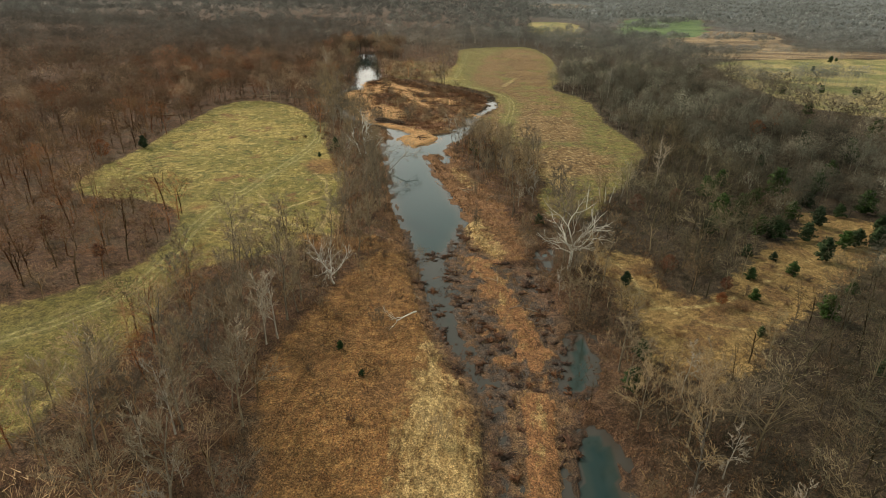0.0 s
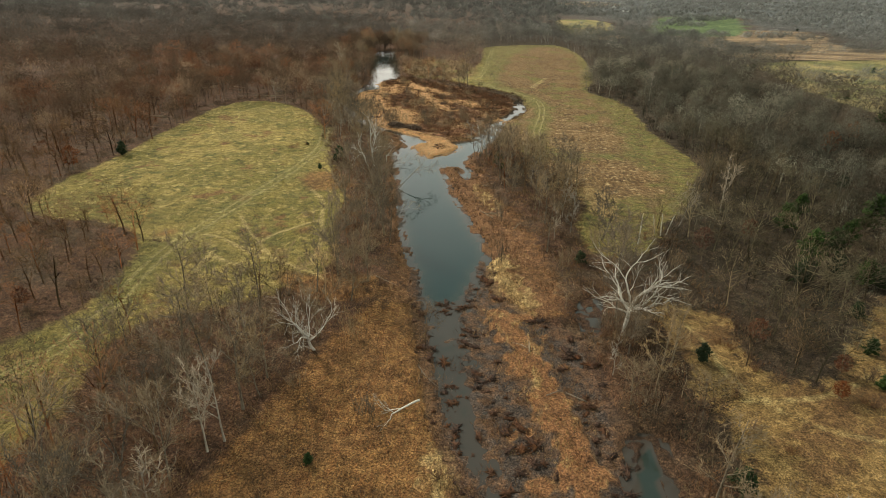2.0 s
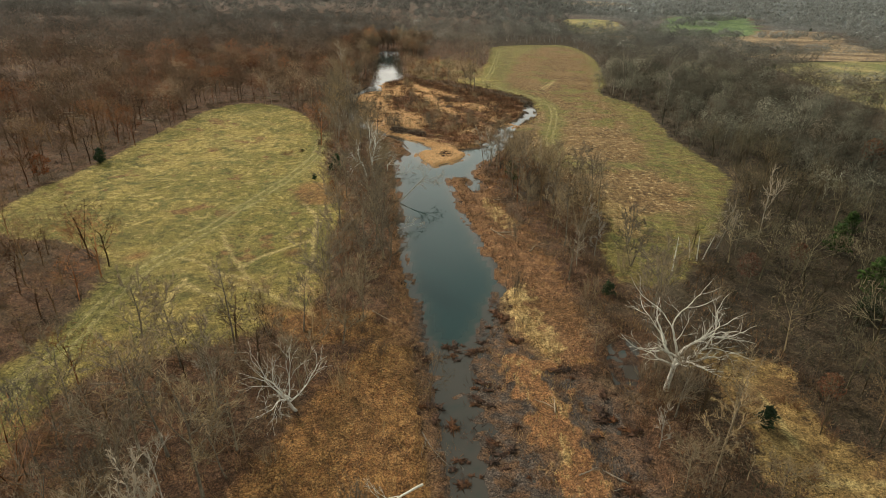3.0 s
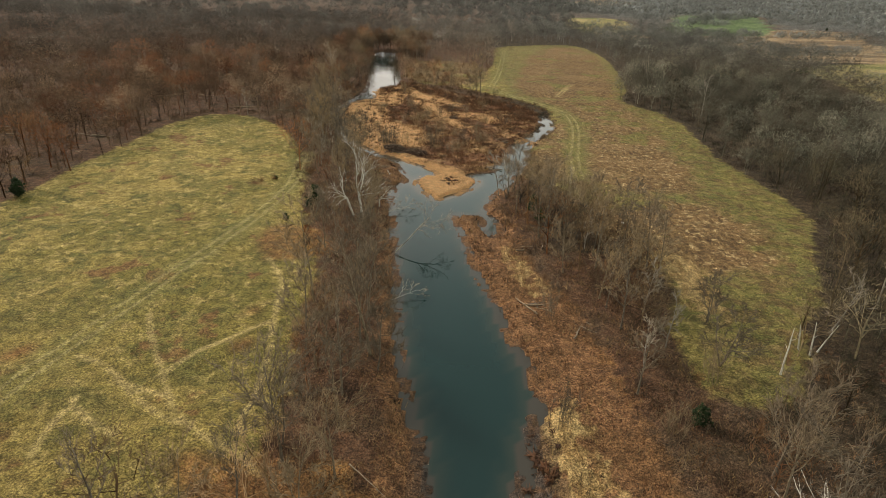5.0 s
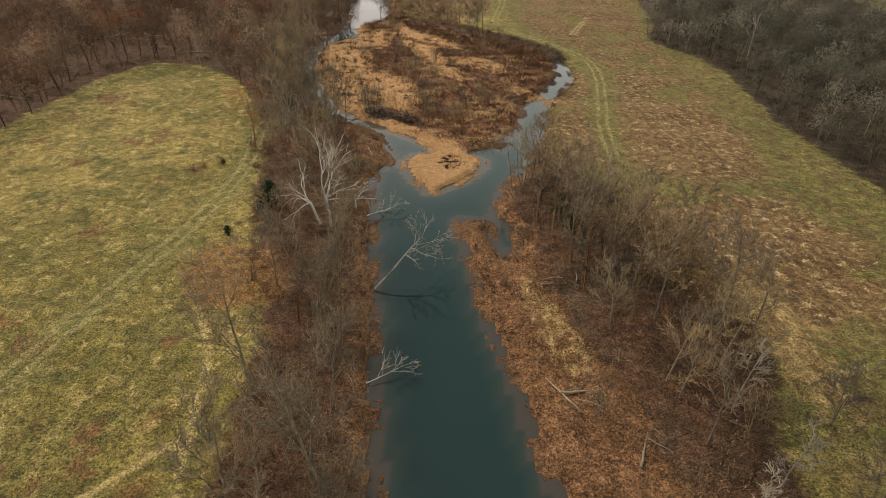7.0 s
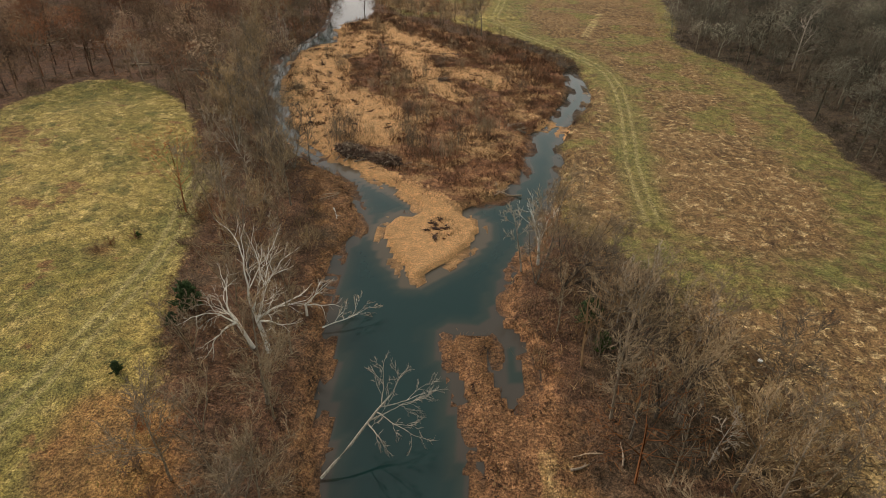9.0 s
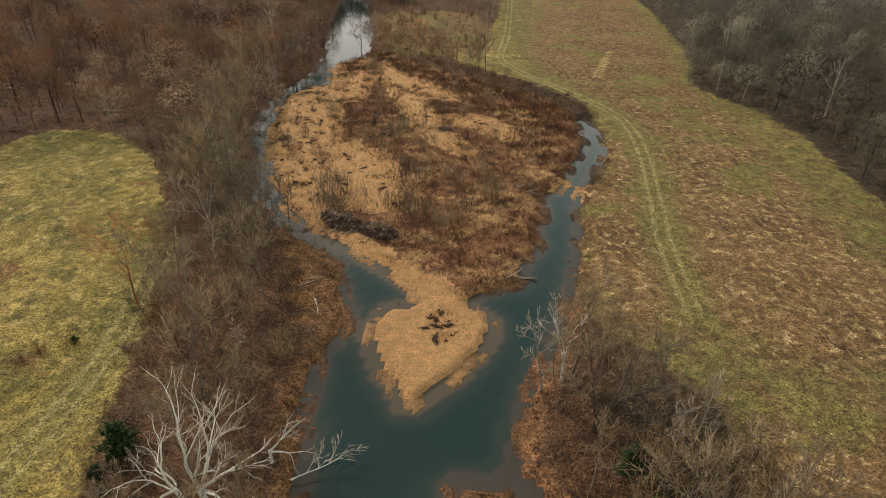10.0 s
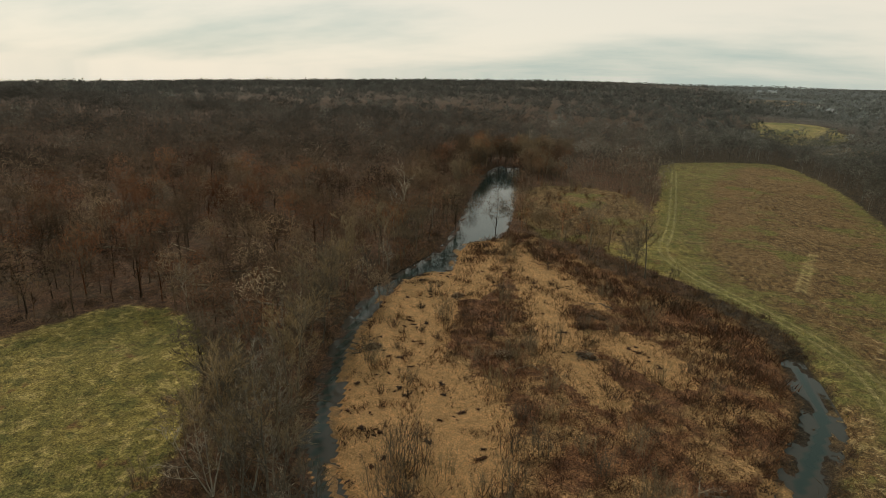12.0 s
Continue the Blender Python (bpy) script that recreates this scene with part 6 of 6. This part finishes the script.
def island_brush():
    """Knee-high thickets of dead weeds and brambles on the island."""
    x, y, r = scatter(-46, 18, 192, 312, 1.05, 37)
    sand = region([BAR, *SAND], x, y, 8)
    isl = region([ISLAND], x, y)
    lump = waves(x, y, 7.0, 69) + 0.8 * waves(x, y, 2.6, 70)
    keep = (isl > 0.4) & (sand < -0.4) & (lump > -0.15) & (r.uniform(0, 1, len(x)) < 0.8)
    edge = (isl > 1.0) & (sand > -0.4) & (lump > 1.15)
    keep |= edge
    rim = sstep(y + x, 232, 262) * (1 - sstep(isl, 7, 12))
    x, y, rim = x[keep], y[keep], rim[keep]
    tint = colours(r, len(x), ((0.15, 0.070, 0.038), (0.20, 0.094, 0.048), (0.11, 0.060, 0.038), (0.28, 0.15, 0.078), (0.16, 0.105, 0.062)))
    ob = joined("island_brush", [clump(90 + k, 24, 0.85, 0.035, 0.5, 0.42) for k in range(5)], x, y, r.uniform(0.55, 1.45, len(x)) * (1 + 0.5 * rim), tint * (1 - 0.15 * rim)[:, None], r, M_PLANT)
    tagged(ob, "knee-high dead red-brown weeds and brambles on the island", "undergrowth", kind="stuff")


def dark_brush():
    """Low tangled brush under the trees."""
    x, y, r = scatter(-130, 128, 30, 300, 2.3, 31)
    w = wooded(x, y)
    keep = (w > 0.5) & (r.uniform(0, 1, len(x)) < np.where(x > 14, 0.8, np.where(x < -50, np.where(w < 7, 0.75, 0.12), 0.5)))
    x, y = x[keep], y[keep]
    brown = colours(r, len(x), ((0.105, 0.066, 0.038), (0.14, 0.090, 0.050), (0.080, 0.054, 0.034), (0.20, 0.138, 0.078)))
    tint = colours(r, len(x), ((0.060, 0.045, 0.030), (0.085, 0.058, 0.038), (0.048, 0.040, 0.026), (0.11, 0.075, 0.048), (0.05, 0.05, 0.028)))
    tint = np.where((x < 24)[:, None], brown, tint)
    ob = joined("tangled_brush", [clump(60 + k, 30, 1.15, 0.024, 0.4, 0.5) for k in range(4)], x, y, r.uniform(0.6, 1.5, len(x)), tint, r, M_PLANT)
    tagged(ob, "dark tangled brush and brambles under bare trees", "brush", kind="stuff")


def bank_litter():
    """Dark wet leaves and roots along the water's edge."""
    x, y, r = scatter(-52, 24, 94, 275, 0.62, 36)
    d = water_distance(x, y)
    keep = (d > -1.0) & (d < -0.3) & (region([BAR], x, y, 8) < -0.6) & (r.uniform(0, 1, len(x)) < np.clip(0.62 + 0.5 * waves(x, y, 6, 66), 0, 1))
    x, y = x[keep], y[keep]
    tint = colours(r, len(x), ((0.075, 0.042, 0.028), (0.050, 0.034, 0.026), (0.12, 0.064, 0.038), (0.20, 0.115, 0.06)))
    ob = joined("bank_litter", [clump(80 + k, 9, 0.5, 0.06, 0.1, 0.3) for k in range(4)], x, y, r.uniform(0.5, 1.3, len(x)), tint, r, M_PLANT, np.maximum(height(x, y), WATER_Z) + 0.03)
    tagged(ob, "dark wet leaves and roots along the waterline", "leaf litter", kind="stuff")


def wrack():
    """Dark rafts of wet leaves and sedge stranded on the shoals."""
    rng = random.Random(77)
    made = []
    for k in range(3):
        s = Shape()
        for _ in range(34):
            p = Vector((rng.gauss(0, 0.09), rng.gauss(0, 0.13), rng.uniform(0, 0.06)))
            d = Vector((rng.uniform(-1, 1), rng.uniform(-1, 1), rng.uniform(0.0, 0.45)))
            s.spike(p, p + d.normalized() * rng.uniform(0.25, 0.6), 0.06)
        made.append(tagged(new("leaf_clump", s.mesh("leaf_clump", M_WRACK)), "dark clump of dead sedge and wet leaves on creek gravel", "plant debris", "stranded leaf clumps"))
    x, y, r = scatter(-8, 18, 40, 116, 1.35, 33)
    inside = np.minimum(region([SHOALS], x, y, 8), -region(TUSSOCK_BARS, x, y, 8))
    lump = waves(x, y, 8, 53) + 0.7 * waves(x, y, 3, 54)
    pick = np.nonzero((inside > -0.4) & (lump > 0.1) & (height(x, y) > -1.42))[0]
    r.shuffle(pick)
    pick = pick[:165]
    # weeds rooted on the gravel bar and the island's sand
    bx, by, _ = scatter(-46, 4, 182, 300, 1.1, 35)
    bar = ((bx + 7.6) / 2.0) ** 2 + ((by - 187) / 3.4) ** 2 < 1
    dry = (region(SAND, bx, by, 8) > 0.6) & (waves(bx, by, 6.0, 59) + 0.9 * waves(bx, by, 2.4, 60) > 0.75)
    extra = np.nonzero(bar)[0][:24].tolist() + np.nonzero(dry)[0][::max(1, int(dry.sum() / 105))][:105].tolist()
    x, y = np.concatenate((x[pick], bx[extra])), np.concatenate((y[pick], by[extra]))
    for n, i in enumerate(range(len(x))):
        ob = made[n % 3] if n < 3 else copy_thing(made[n % 3], Matrix())
        s = r.uniform(0.6, 1.9) * (1 if n < len(pick) else 0.6)
        ob.matrix_basis = pose(x[i], y[i], max(ground_z(x[i], y[i]), WATER_Z - 0.04), 0, 0, r.uniform(0, 360)) @ Matrix.Diagonal((s, s * r.uniform(0.8, 1.9), s * 0.8, 1))


undergrowth()
island_brush()
dark_brush()
bank_litter()
wrack()
grass()
stones()


def mineral_block(x, y):
    bm = bmesh.new()
    bmesh.ops.create_cube(bm, size=0.34)
    bmesh.ops.bevel(bm, geom=bm.edges[:], offset=0.04, segments=2, affect="EDGES")
    for v in bm.verts:
        v.co.z = v.co.z * 0.8 + 0.11
    m, t = material("white_mineral_block")
    finish(t, t.mix(t.noise(t.node("ShaderNodeTexCoord").outputs["Object"], 4.0), (0.70, 0.69, 0.66), (0.82, 0.81, 0.79)), 0.7)
    me = bpy.data.meshes.new("mineral_block")
    bm.to_mesh(me)
    bm.free()
    me.materials.append(m)
    stand(tagged(new("mineral_block", me), "small white mineral block lying in pasture grass", "salt block"), x, y, 25)


mineral_block(23.9, 163.3)


# ---- far farmstead ----
def farm_house(x, y, turn, size, label):
    ob = tagged(new("farm_house"), label, "building", "far farm buildings")
    m, t = material("white_farm_wall")
    finish(t, t.mix(t.noise(t.node("ShaderNodeTexCoord").outputs["Object"], 1.5), (0.72, 0.71, 0.68), (0.82, 0.81, 0.78)), 0.7)
    m2, t2 = material("grey_metal_roof")
    finish(t2, t2.mix(t2.noise(t2.node("ShaderNodeTexCoord").outputs["Object"], 1.0), (0.30, 0.31, 0.33), (0.45, 0.46, 0.48)), 0.45)
    w, l, h = 5, 9, 4.5
    walls = [(-w, -l, -1), (w, -l, -1), (w, l, -1), (-w, l, -1), (-w, -l, h), (w, -l, h), (w, l, h), (-w, l, h), (0, -l, h + 3), (0, l, h + 3)]
    part("wall", mesh_from("wall", walls, [(0, 1, 5, 8, 4), (1, 2, 6, 5), (2, 3, 7, 9, 6), (3, 0, 4, 7)], m), ob)
    e = 0.6
    roof = [(-w - e, -l - e, h - 0.3), (0, -l - e, h + 3.1), (w + e, -l - e, h - 0.3), (-w - e, l + e, h - 0.3), (0, l + e, h + 3.1), (w + e, l + e, h - 0.3),
            (-w - e, -l - e, h - 0.5), (w + e, -l - e, h - 0.5), (-w - e, l + e, h - 0.5), (w + e, l + e, h - 0.5)]
    part("roof", mesh_from("roof", roof, [(0, 1, 4, 3), (1, 2, 5, 4), (0, 6, 7, 2, 1), (3, 4, 5, 9, 8), (6, 8, 9, 7)], m2), ob)
    stand(ob, x, y, turn, size)


farm_house(262, 1114, 20, 0.8, "small white farmhouse with grey roof among far trees")
farm_house(440, 2380, 70, 1.4, "long white farm building on the far ridge")
farm_house(405, 2390, 70, 1.0, "white barn with grey roof on the far ridge")
